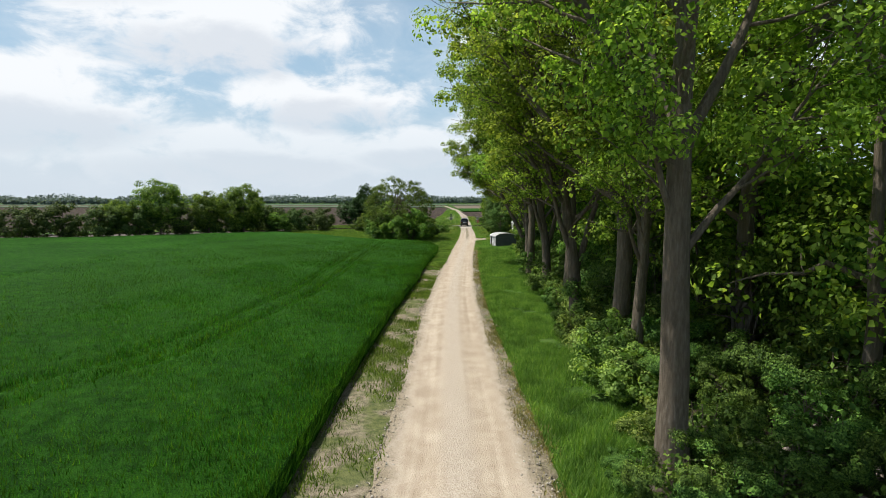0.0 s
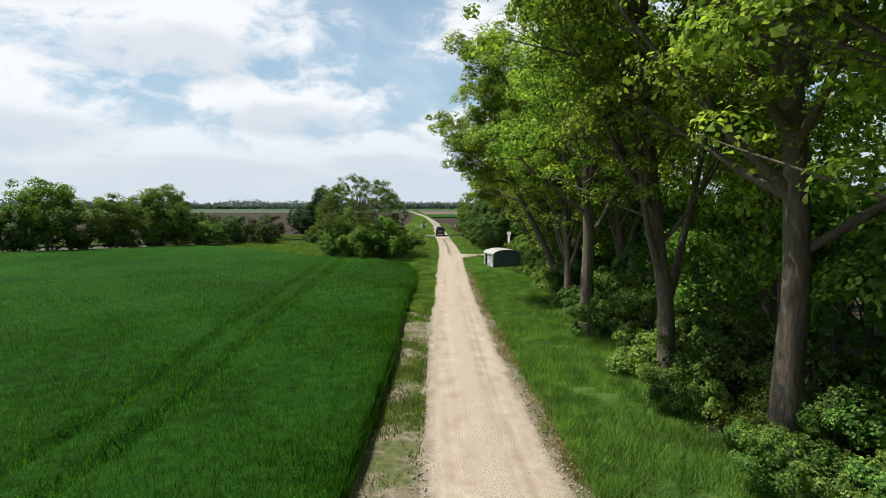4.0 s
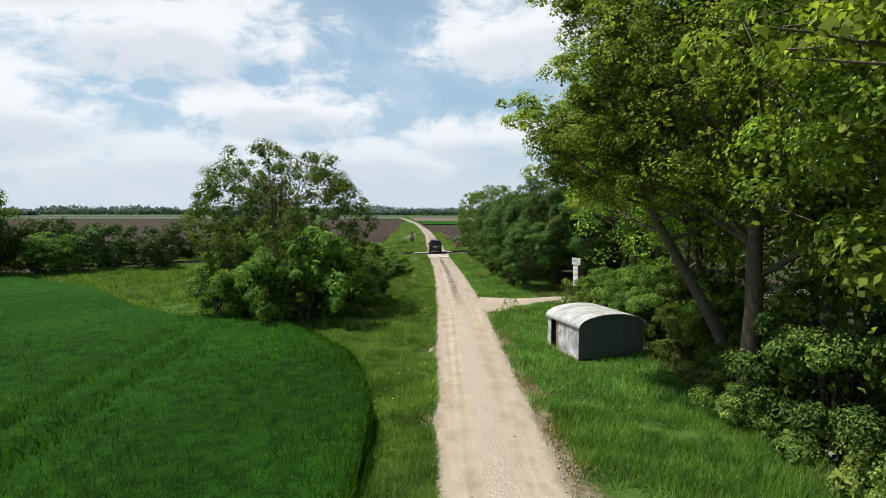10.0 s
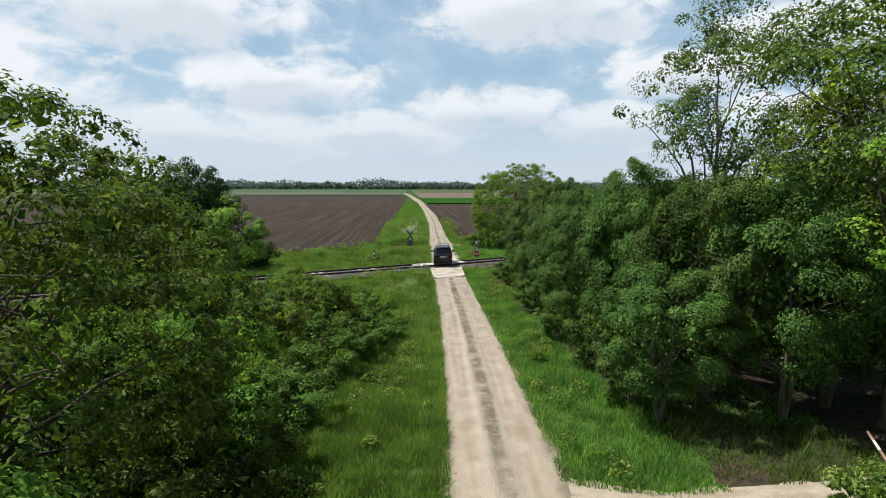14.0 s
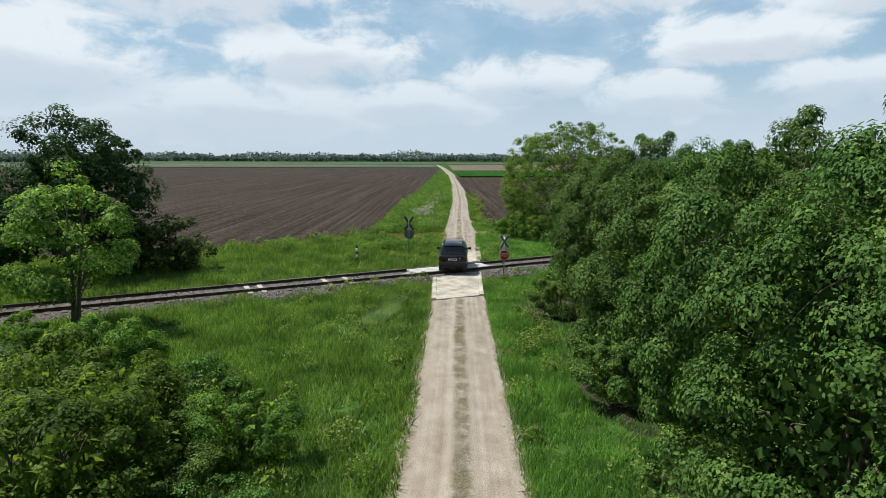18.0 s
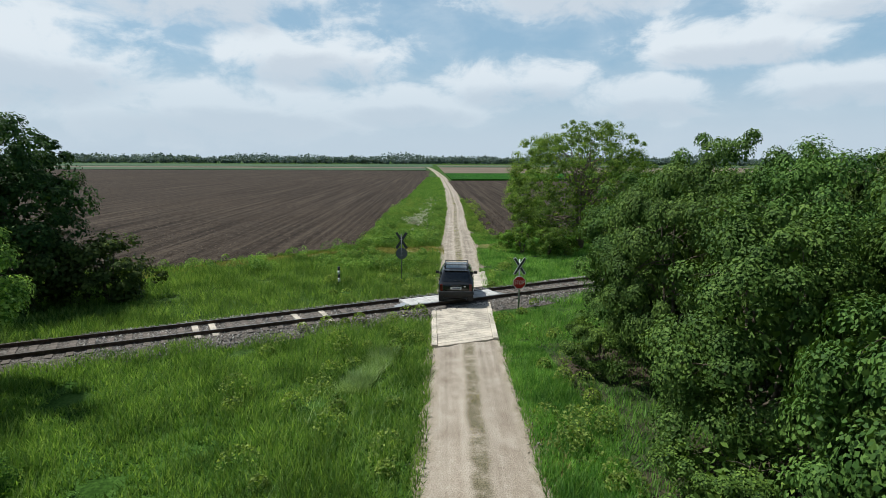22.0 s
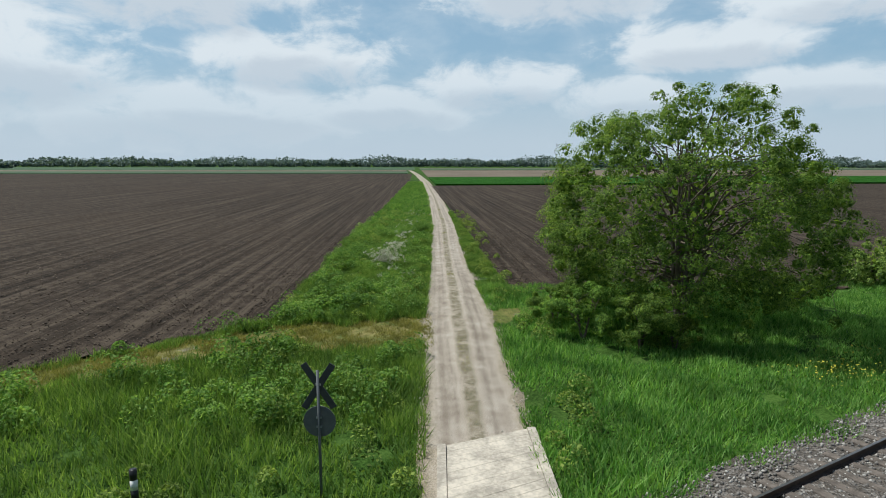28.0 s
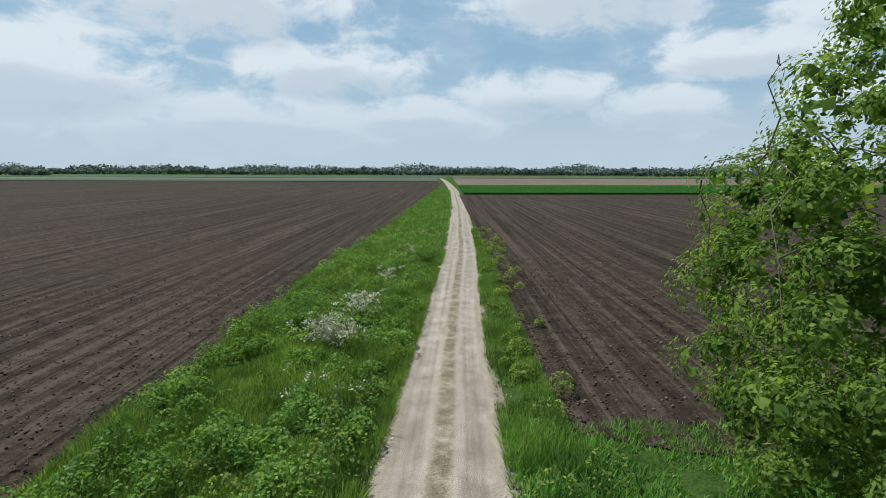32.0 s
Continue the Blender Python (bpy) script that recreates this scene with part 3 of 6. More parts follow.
def sheet(name, xs, ys, z, mat, label, category, kind="structure"):
    """A ground sheet over a grid of rows; xs is (rows, columns)."""
    r, c = xs.shape
    v = np.stack([xs, np.broadcast_to(np.asarray(ys, float).reshape(r, -1), (r, c)), z], -1).reshape(-1, 3)
    i, j = np.meshgrid(np.arange(r - 1), np.arange(c - 1), indexing="ij")
    k = (i * c + j)
    f = np.stack([k, k + 1, k + c + 1, k + c], -1).reshape(-1, 4)
    return tagged(new(name, mesh_np(name, v, f, mat, True)), label, category, kind=kind)


def wave(x, y, s, amp, seed=0.0):
    """Cheap smooth unevenness."""
    return amp * (np.sin(x * s + seed) * np.cos(y * s * 0.83 + seed * 2.1) + 0.5 * np.sin(x * s * 2.3 + y * s * 1.7 + seed * 3.3) + 0.3 * np.sin(x * s * 4.1 - y * s * 3.7 + seed))


# ground
gx = np.concatenate([[-4000, -1500, -600, -300, -150, -90, -60], np.arange(-40, 41, 2.0), [60, 90, 150, 300, 600, 1500, 4000]])
gy = np.concatenate([[-3000, -800, -300, -120, -60], np.arange(-40, 181, 2.0), [220, 300, 420, 600, 900, 1500, 2500, 4500]])
GX, GY = np.meshgrid(gx, gy)
gz = np.where((np.abs(GX) < 39) & (GY > -39) & (GY < 179), wave(GX, GY, 0.9, 0.02), 0.0) - 0.03
sheet("ground", GX, GY, gz, "ground", "green and olive grassy ground with bare patches", "ground")

# road
ys = np.concatenate([np.arange(-60, 260, 0.8), np.arange(260, 641, 8.0)])
us = np.array([-1.25, -1.0, -0.86, -0.72, -0.58, -0.45, -0.3, -0.15, 0, 0.15, 0.3, 0.45, 0.58, 0.72, 0.86, 1.0, 1.25])
UU, YY = np.meshgrid(us, ys)
ragged = np.where(np.abs(UU) > 0.9, wave(YY, UU * 9, 1.1, 0.10) + wave(YY, UU * 5, 3.7, 0.05, 1.0), 0)
XX = rc(YY) + UU * hw(YY) + ragged
prof = 0.05 * (1 - UU ** 2) - 0.035 * np.exp(-((np.abs(UU) - 0.5) / 0.16) ** 2)
ZZ = prof + wave(XX, YY, 1.9, 0.007) + np.where(np.abs(UU) > 1.1, -0.09, 0.02)
road = sheet("road", XX, ys, ZZ, "road", "pale dusty gravel farm road with two worn wheel tracks", "road")
uvl = road.data.uv_layers.new(name="lane")
li = np.empty(len(road.data.loops), np.int32)
road.data.loops.foreach_get("vertex_index", li)
uvl.data.foreach_set("uv", np.stack([UU.ravel()[li], YY.ravel()[li]], -1).astype(np.float32).ravel())

# side road into the wood
sx = np.arange(3.0, 30.1, 0.4)
vs = np.linspace(-1, 1, 9)
SX, SV = np.meshgrid(sx, vs, indexing="ij")
half = np.interp(sx, [3, 5, 6.5, 8, 10, 30], [4.6, 3.6, 2.4, 1.55, 1.0, 1.0])[:, None]
cy = np.interp(sx, [3, 6, 10, 18, 30], [88.6, 89.2, 90.6, 91.2, 91.0])[:, None]
SY = cy + SV * half + wave(SX, SV * 3, 2.3, 0.12)
v = np.stack([SX, SY, 0.045 * (1 - SV ** 2) - 0.005 + wave(SX, SY, 1.7, 0.006) + np.interp(SX, [7, 10], [0, 0.06]) * (np.abs(SV) < 0.95)], -1).reshape(-1, 3)
i, j = np.meshgrid(np.arange(len(sx) - 1), np.arange(8), indexing="ij")
k = i * 9 + j
side = tagged(new("side_track", mesh_np("side_track", v, np.stack([k, k + 9, k + 10, k + 1], -1).reshape(-1, 4), "road", True)), "short gravel side track leading into the wood", "road", kind="structure")
uvl = side.data.uv_layers.new(name="lane")
li = np.empty(len(side.data.loops), np.int32)
side.data.loops.foreach_get("vertex_index", li)
uvl.data.foreach_set("uv", np.stack([(0.30 + SV * 0.45 * np.abs(SV)).ravel()[li], np.full(len(li), 88.0)], -1).astype(np.float32).ravel())

# wheat field: a raised canopy with a standing edge
FY = np.array([-60, 11, 17, 30, 42, 49, 62, 69, 73, 75.5, 78.5, 81, 83.5, 86, 90, 95, 98, 103], float)
FX = np.array([-4.0, -3.36, -3.24, -2.75, -1.95, -1.8, -0.85, -0.72, -1.2, -1.8, -3.4, -5.2, -11, -14, -17, -21, -25, -32])
CROP_H = 0.55


def far_edge(x):
    return np.interp(x, [-160, -90, -65, -50, -38, -30], [84, 84, 84.5, 88, 98, 103])


fy = np.concatenate([np.arange(-60, 60, 1.0), np.arange(60, 103.1, 0.5)])
depth = np.concatenate([[0, 0.0, 0.15, 0.4, 0.8], np.arange(1.1, 14, 0.3), np.arange(14.5, 32, 1.0), np.arange(34, 160, 6.0)])
DD, FYY = np.meshgrid(depth, fy)
edge_x = np.interp(FYY, FY, FX)
FXX = edge_x - DD + np.where(DD < 0.5, wave(FYY, DD, 2.3, 0.05), 0)
over = far_edge(FXX)
YF = np.minimum(FYY, over)


def tram(x, y):
    """How deep the tractor lines cut into the crop."""
    cx = np.interp(y, [-20, 14, 17, 21, 29, 36, 47, 60, 90], [-19, -14, -13, -11.3, -10.1, -9.4, -9.6, -9.7, -9.4])
    cut = 0
    for o in (0, 1.6, -23.0, -21.4):
        cut = cut + np.exp(-((x - cx - o) / 0.2) ** 2) * (0.75 + 0.25 * np.sin(y * 1.3 + o))
    return np.clip(cut, 0, 1)


zc = CROP_H + wave(FXX, YF, 0.5, 0.03) + wave(FXX, YF, 2.1, 0.015) - 0.42 * tram(FXX, YF)
zc[:, 0] = 0.0
ci, cj = np.meshgrid(np.arange(len(fy) - 1), np.arange(len(depth) - 1), indexing="ij")
kk = ci * len(depth) + cj
vv = np.stack([FXX, YF, zc], -1).reshape(-1, 3)
field = tagged(new("wheat_field", mesh_np("wheat_field", vv, np.stack([kk, kk + len(depth), kk + len(depth) + 1, kk + 1], -1).reshape(-1, 4), "crop", True)), "dense dark green young wheat field with tractor lines", "crop field", kind="structure")


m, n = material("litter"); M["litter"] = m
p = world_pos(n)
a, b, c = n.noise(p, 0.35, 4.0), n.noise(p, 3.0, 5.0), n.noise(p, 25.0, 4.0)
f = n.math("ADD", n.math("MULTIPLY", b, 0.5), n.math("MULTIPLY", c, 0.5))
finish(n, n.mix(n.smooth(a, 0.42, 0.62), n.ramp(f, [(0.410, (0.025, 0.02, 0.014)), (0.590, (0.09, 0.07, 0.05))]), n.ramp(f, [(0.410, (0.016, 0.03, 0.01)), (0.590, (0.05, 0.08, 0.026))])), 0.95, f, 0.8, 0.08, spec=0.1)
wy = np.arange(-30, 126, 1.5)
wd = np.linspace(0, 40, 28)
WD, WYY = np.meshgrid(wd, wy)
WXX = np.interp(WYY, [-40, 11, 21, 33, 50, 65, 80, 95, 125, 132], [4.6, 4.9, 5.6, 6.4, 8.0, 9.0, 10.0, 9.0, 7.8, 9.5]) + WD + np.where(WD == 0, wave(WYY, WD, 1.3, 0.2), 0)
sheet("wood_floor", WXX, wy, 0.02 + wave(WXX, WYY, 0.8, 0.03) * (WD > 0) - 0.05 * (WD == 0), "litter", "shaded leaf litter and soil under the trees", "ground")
m, n = material("dry_verge"); M["dry_verge"] = m
p = world_pos(n)
a, b, c = n.noise(p, 0.8, 4.0), n.noise(p, 5.0, 5.0), n.noise(p, 40.0, 4.0)
f = n.math("ADD", n.math("MULTIPLY", b, 0.45), n.math("MULTIPLY", c, 0.55))
finish(n, n.mix(n.smooth(a, 0.42, 0.60), n.ramp(f, [(0.416, (0.10, 0.085, 0.058)), (0.584, (0.29, 0.25, 0.185))]), n.ramp(f, [(0.416, (0.055, 0.075, 0.025)), (0.584, (0.14, 0.15, 0.06))])), 0.95, f, 0.7, 0.04, spec=0.1)
vy = np.arange(-30, 72, 0.6)
vu = np.linspace(0, 1, 9)
VU, VY = np.meshgrid(vu, vy)
vb = rc(VY) - hw(VY) * 0.98
va = vb + (np.interp(VY, FY, FX) - 0.1 - vb) * np.interp(VY + wave(VY, VU, 2.0, 0.4), [-60, 50, 63, 70], [1, 1, 0.45, 0.05])
sheet("dry_verge", va + (vb - va) * VU, vy, 0.0 + 0.03 * np.sin(VU * math.pi) + wave(VU * 3, VY, 2.2, 0.008), "dry_verge", "pale gravelly verge between wheat and road", "verge")


ey = np.arange(-30, 84, 0.35)
EU, EY = np.meshgrid(np.linspace(0, 1, 6), ey)
ea = rc(EY) + hw(EY) * 0.96
eb = ea + np.clip(0.55 + wave(EY, EU * 0, 0.9, 0.2) + wave(EY, EU * 0, 3.1, 0.1, 2.0), 0.08, 0.95)
sheet("dry_edge", ea + (eb - ea) * EU, ey, 0.018 - 0.06 * EU ** 3 + wave(EU * 3, EY, 2.2, 0.006), "dry_verge", "strip of dry straw and gravel along the road edge", "verge")


# ================= grass and crops as stuff =================
def blades(name, rng, x, y, z, h, w, mat, label, lean=0.35, category="grass"):
    k = len(x)
    a = rng.uniform(0, 2 * math.pi, k)
    la = rng.uniform(0, 2 * math.pi, k)
    lm = rng.uniform(0.05, lean, k) * h
    dx, dy = np.cos(a) * w / 2, np.sin(a) * w / 2
    base = np.stack([x, y, z], -1)
    top = base + np.stack([np.cos(la) * lm, np.sin(la) * lm, h], -1)
    s = np.stack([dx, dy, np.zeros(k)], -1)
    v = np.stack([base + s, top, base - s], 1).reshape(-1, 3)
    ob = new(name, mesh_np(name, v, np.arange(3 * k).reshape(-1, 3), mat))
    return tagged(ob, label, category, kind="stuff")


def strip(rng, k, y0, y1, left, right, power=1.0):
    """Random places between two lines that run along y; denser near the camera's road with power."""
    y = rng.uniform(y0, y1, k)
    a, b = left(y), right(y)
    return a + (b - a) * rng.uniform(0, 1, k) ** power, y


def clump(x, y, s, seed):
    return 0.5 + 0.5 * np.clip(wave(x, y, s, 0.8, seed), -1, 1)


R = np.random.default_rng(7)
# crop tips
x0, y0 = strip(R, 230000, -2, 90, lambda y: np.interp(y, FY, FX), lambda y: np.interp(y, FY, FX) - 34, 1.6)
keep = (y0 < far_edge(x0)) & (tram(x0, y0) < 0.4) & (R.uniform(0, 1, len(x0)) > np.clip((y0 - 62) / 28, 0, 1)) & (R.uniform(0, 1, len(x0)) > np.clip((np.interp(y0, FY, FX) - x0 - 18) / 16, 0, 1))
x0, y0 = x0[keep], y0[keep]
blades("wheat_leaves", R, x0, y0, np.full(len(x0), CROP_H - 0.12), R.uniform(0.12, 0.32, len(x0)), R.uniform(0.025, 0.055, len(x0)), "wheat", "upright green wheat leaves of the field", 0.6, "crop")
x0, y0 = strip(R, 110000, -2, 52, lambda y: np.interp(y, FY, FX), lambda y: np.interp(y, FY, FX) - 15, 1.2)
keep = tram(x0, y0) < 0.4
x0, y0 = x0[keep], y0[keep]
blades("wheat_leaves", R, x0, y0, np.full(len(x0), CROP_H - 0.1), R.uniform(0.10, 0.26, len(x0)), R.uniform(0.015, 0.035, len(x0)), "wheat", "fine upright wheat leaf tips near the road", 0.8, "crop")
xe, ye = strip(R, 30000, -2, 82, lambda y: np.interp(y, FY, FX) + 0.05, lambda y: np.interp(y, FY, FX) - 0.35)
blades("wheat_edge", R, xe, ye, np.full(len(xe), 0.0), R.uniform(0.45, 0.72, len(xe)), R.uniform(0.02, 0.04, len(xe)), "wheat", "standing wheat stems along the field edge", 0.55, "crop")

# left verge by the field: thin weeds
x1, y1 = strip(R, 80000, -4, 70, lambda y: np.interp(y, FY, FX) + 0.1, lambda y: rc(y) - hw(y) * 0.95)
keep = clump(x1, y1, 1.7, 1.0) * clump(x1, y1, 0.45, 2.0) > R.uniform(0.05, 0.6, len(x1))
x1, y1 = x1[keep], y1[keep]
blades("verge_weeds", R, x1, y1, np.zeros(len(x1)), R.uniform(0.06, 0.22, len(x1)), R.uniform(0.02, 0.045, len(x1)), "grass", "low weeds on the gravel verge beside the wheat", 0.9)

# right verge
wood = lambda y: np.interp(y, [-40, 11, 21, 33, 50, 65, 80, 95, 125, 132], [4.6, 4.9, 5.6, 6.4, 8.0, 9.0, 10.0, 9.0, 7.8, 9.5])


def verge(name, k, y0, y1, left, right, h0, h1, mat, label, cl=(1.1, 3.0), w=(0.025, 0.06), lean=0.95, thresh=0.12, blocked=None):
    x, y = strip(R, k, y0, y1, left, right)
    c = clump(x, y, *cl)
    keep = c > R.uniform(0, thresh, k)
    if blocked is not None:
        keep &= ~blocked(x, y)
    x, y, c = x[keep], y[keep], c[keep]
    return blades(name, R, x, y, np.full(len(x), -0.03), (h0 + (h1 - h0) * c * R.uniform(0.5, 1.1, len(x))), R.uniform(*w, len(x)), mat, label, lean)


on_side = lambda x, y: (np.abs(y - np.interp(x, [3, 6, 10, 18, 30], [88.6, 89.2, 90.5, 91.5, 91.0])) < np.interp(x, [3, 5, 6.5, 8, 10, 30], [4.2, 3.2, 2.1, 1.25, 0.8, 0.8])) & (x > 3)
near_rail = lambda x, y: np.abs((y - rail_y(x)) * math.cos(RAIL_A)) < 1.4
blocked = lambda x, y: on_side(x, y) | near_rail(x, y)
verge("verge_grass", 160000, -2, 70, lambda y: rc(y) + hw(y) + 0.38, lambda y: wood(y) + 0.6, 0.10, 0.42, "grass", "lush green verge grass along the wood", w=(0.014, 0.04), lean=0.9, thresh=0.2)
verge("verge_grass", 70000, 70, 129, lambda y: rc(y) + hw(y) * 0.92, wood, 0.10, 0.38, "grass_lush", "lush green verge grass along the wood", w=(0.02, 0.05), lean=0.8, blocked=blocked)
verge("dry_edge_grass", 16000, -4, 128, lambda y: rc(y) + hw(y) * 0.9, lambda y: rc(y) + hw(y) + 0.7, 0.05, 0.22, "grass_dry", "dry yellowish grass at the road edge", (0.7, 5.0), thresh=1.4, blocked=blocked)
verge("verge_grass", 105000, 48, 84, lambda y: np.interp(y, FY, FX) + 0.1, lambda y: rc(y) - hw(y) * 0.92, 0.1, 0.4, "grass_lush", "green grass between the wheat and the road", (0.9, 1.0), blocked=lambda x, y: blocked(x, y) | (y < 48 + 16 * clump(x, y, 1.3, 3.0) * clump(x, y, 3.1, 1.0) + 4 * clump(x, y, 5.0, 2.0)))
verge("verge_grass", 180000, 82, 128, lambda y: rc(y) - np.interp(y, [82, 100, 108, 128], [8, 5, 14, 16]), lambda y: rc(y) - hw(y) * 0.92, 0.14, 0.50, "grass_lush", "tall green meadow grass beside the road and railway", (0.8, 4.0), (0.018, 0.052), blocked=blocked)
verge("meadow_grass", 45000, 84, 122, lambda y: np.full_like(y, -34.0), lambda y: np.full_like(y, -8.0), 0.15, 0.5, "grass", "green meadow grass beyond the wheat", (0.5, 2.0), (0.05, 0.10), blocked=lambda x, y: near_rail(x, y) | (x < np.interp(y, FY, FX) + 0.1) & (y < 103))
PLY = np.array([118, 133, 140, 143, 146.5, 149.3, 159.5, 178.7, 217.5, 348, 528], float)
PLX = np.array([-60, -30, -13.8, -10.4, -6, -2.5, -2.2, -2.1, -0.75, 2.3, 3.3])
def near_left(x):
    return np.interp(x, [-400, -60, -30, -13.7, -10.6, -6, -2.6], [-20, 118, 133, 140, 143, 146.5, 149.3])


PATH_X = [-60, -36, -13.7, -10.6, -6, -2.6, 0, 4.6, 7.5, 10]
PATH_Y = [116.2, 127.8, 138.2, 141.2, 144.6, 146.6, 147.3, 147.9, 150.0, 151.5]
PATH_W = [1.4, 1.4, 1.4, 1.5, 1.6, 1.9, 1.9, 2.3, 1.7, 0.2]
on_path = lambda x, y: np.abs(y - np.interp(x, PATH_X, PATH_Y)) < np.interp(x, PATH_X, PATH_W) - 0.35 + wave(x, y, 1.3, 0.45) - 9 * (x > 8.8)
m, n = material("path_turf"); M["path_turf"] = m
p = world_pos(n)
a, b, c = n.noise(p, 0.7, 4.0, 0.65), n.noise(p, 4.0, 5.0, 0.7), n.noise(p, 45.0, 3.0)
f = n.math("ADD", n.math("MULTIPLY", b, 0.5), n.math("MULTIPLY", c, 0.5))
turf = n.mix(n.smooth(a, 0.38, 0.6), n.ramp(f, [(0.42, (0.055, 0.075, 0.018)), (0.58, (0.16, 0.175, 0.05))]), n.ramp(f, [(0.42, (0.10, 0.094, 0.03)), (0.58, (0.27, 0.235, 0.09))]))
finish(n, n.mix(n.smooth(n.noise(p, 0.45, 4.0, 0.6), 0.62, 0.70), turf, n.ramp(f, [(0.416, (0.11, 0.095, 0.075)), (0.584, (0.24, 0.215, 0.18))])), 0.95, f, 0.8, 0.05, spec=0.08)
qx = np.arange(-58, 10.1, 0.5)
qv = np.linspace(-1, 1, 9)
QX, QV = np.meshgrid(qx, qv, indexing="ij")
QY = np.interp(QX, PATH_X, PATH_Y) + QV * np.interp(QX, PATH_X, PATH_W) + np.where(np.abs(QV) > 0.9, wave(QX, QV, 1.9, 0.18), 0)
v = np.stack([QX, QY, 0.005 + wave(QX, QY, 1.6, 0.008) - 0.05 * (np.abs(QV) > 0.9)], -1).reshape(-1, 3)
i, j = np.meshgrid(np.arange(len(qx) - 1), np.arange(8), indexing="ij")
k = i * 9 + j
tagged(new("field_path", mesh_np("field_path", v, np.stack([k, k + 9, k + 10, k + 1], -1).reshape(-1, 4), "path_turf", True)), "short dry turf of a field path with bare muddy patches", "path", kind="structure")
verge("dry_grass", 30000, -6, 92, lambda y: rc(y) + hw(y) * 0.88, lambda y: rc(y) + hw(y) + 0.4, 0.03, 0.16, "grass_dry", "dry tan grass strip along the road's edge", (0.8, 2.5), (0.02, 0.05), blocked=blocked)
verge("bent_grass", 2600, 119.6, 123.2, lambda y: 0.7 + 0.25 * (y - 119.6), lambda y: 1.5 + 0.25 * (y - 119.6), 0.25, 0.55, "grass_pale", "pale bent tuft of tall grass in the meadow", (0.8, 2.0), (0.014, 0.035), 1.4, 0.5)
verge("bent_grass", 5200, 100, 121, lambda y: rc(y) - hw(y) - 3.6, lambda y: rc(y) - hw(y) - 0.5, 0.2, 0.5, "grass_pale", "pale bent blades scattered in the meadow grass", (0.5, 6.0), (0.012, 0.03), 1.3, 1.5, blocked)
PRX = lambda y: np.interp(y, [155, 164, 179, 228, 300], [9.2, 9.05, 9.25, 9.2, 8.6])
verge("verge_grass", 320000, 117, 190, lambda y: np.maximum(np.interp(y, PLY, PLX), -36), lambda y: rc(y) - hw(y) * 0.92, 0.16, 0.65, "grass_lush", "tall rank green grass and weeds on the wide verge", (0.8, 6.0), (0.018, 0.052), thresh=0.02, blocked=lambda x, y: near_rail(x, y) | on_path(x, y) | (y < rail_y(x)))
sx2 = R.uniform(0, 1, 110000) ** 0.7 * 34.6 - 30
sy2 = np.interp(sx2, PATH_X, PATH_Y) + R.uniform(-1.05, 1.05, len(sx2)) * np.interp(sx2, PATH_X, PATH_W)
keep = clump(sx2, sy2, 1.4, 2.0) * clump(sx2, sy2, 4.0, 1.0) > R.uniform(0.0, 0.45, len(sx2))
sx2, sy2 = sx2[keep], sy2[keep]
blades("short_grass", R, sx2, sy2, np.full(len(sx2), -0.01), R.uniform(0.05, 0.18, len(sx2)), R.uniform(0.015, 0.045, len(sx2)), "grass_path", "short yellowish grass of a field path", 1.3)
verge("verge_grass", 150000, 131, 156.5, lambda y: rc(y) + hw(y) * 0.92, lambda y: np.full_like(y, 36.0), 0.10, 0.42, "grass_lush", "green grass below the lone tree", (0.8, 8.0), (0.03, 0.07), thresh=0.02, blocked=lambda x, y: near_rail(x, y) | on_path(x, y))
verge("verge_grass", 40000, 154, 205, lambda y: rc(y) + hw(y) * 0.92, PRX, 0.1, 0.4, "grass_lush", "narrow green verge beside the ploughed field", (0.8, 8.0), (0.018, 0.052))
verge("meadow_grass", 75000, 108, 140, lambda y: np.full_like(y, -45.0), lambda y: np.full_like(y, -10.5), 0.12, 0.45, "grass_lush", "green grass beside the railway", (0.6, 2.5), (0.06, 0.12), blocked=lambda x, y: near_rail(x, y) | (y > near_left(x)))
verge("verge_grass", 26000, 95, 131, lambda y: wood(y) - 0.3, lambda y: wood(y) + 5.5, 0.10, 0.40, "grass_lush", "green grass at the foot of the hedge", (0.8, 3.5), (0.018, 0.052), blocked=blocked)
verge("wood_edge_grass", 24000, 62, 99, lambda y: wood(y) - 0.2, lambda y: wood(y) + 5.5, 0.12, 0.40, "grass", "green grass and herbs at the edge of the wood", (0.8, 3.9), (0.025, 0.06), blocked=blocked)
verge("far_verge_grass", 20000, 188, 330, lambda y: np.interp(y, PLY, PLX), lambda y: rc(y) - hw(y) * 0.92, 0.2, 0.6, "grass_lush", "far green verge beside the road", (0.5, 8.0), (0.08, 0.14))
verge("centre_grass", 14000, 94, 124, lambda y: rc(y) - 0.20, lambda y: rc(y) + 0.20, 0.05, 0.15, "grass_path", "thin grass strip between the wheel tracks", (0.9, 3.0), thresh=1.1)
verge("centre_grass", 26000, 139, 215, lambda y: rc(y) - 0.22, lambda y: rc(y) + 0.22, 0.04, 0.16, "grass_path", "thin grass strip between the wheel tracks", (0.5, 3.0), thresh=1.1)

# ================= ploughed fields and far fields =================
py = np.concatenate([np.arange(60, 260, 2.5), np.arange(260, 521, 20.0)])


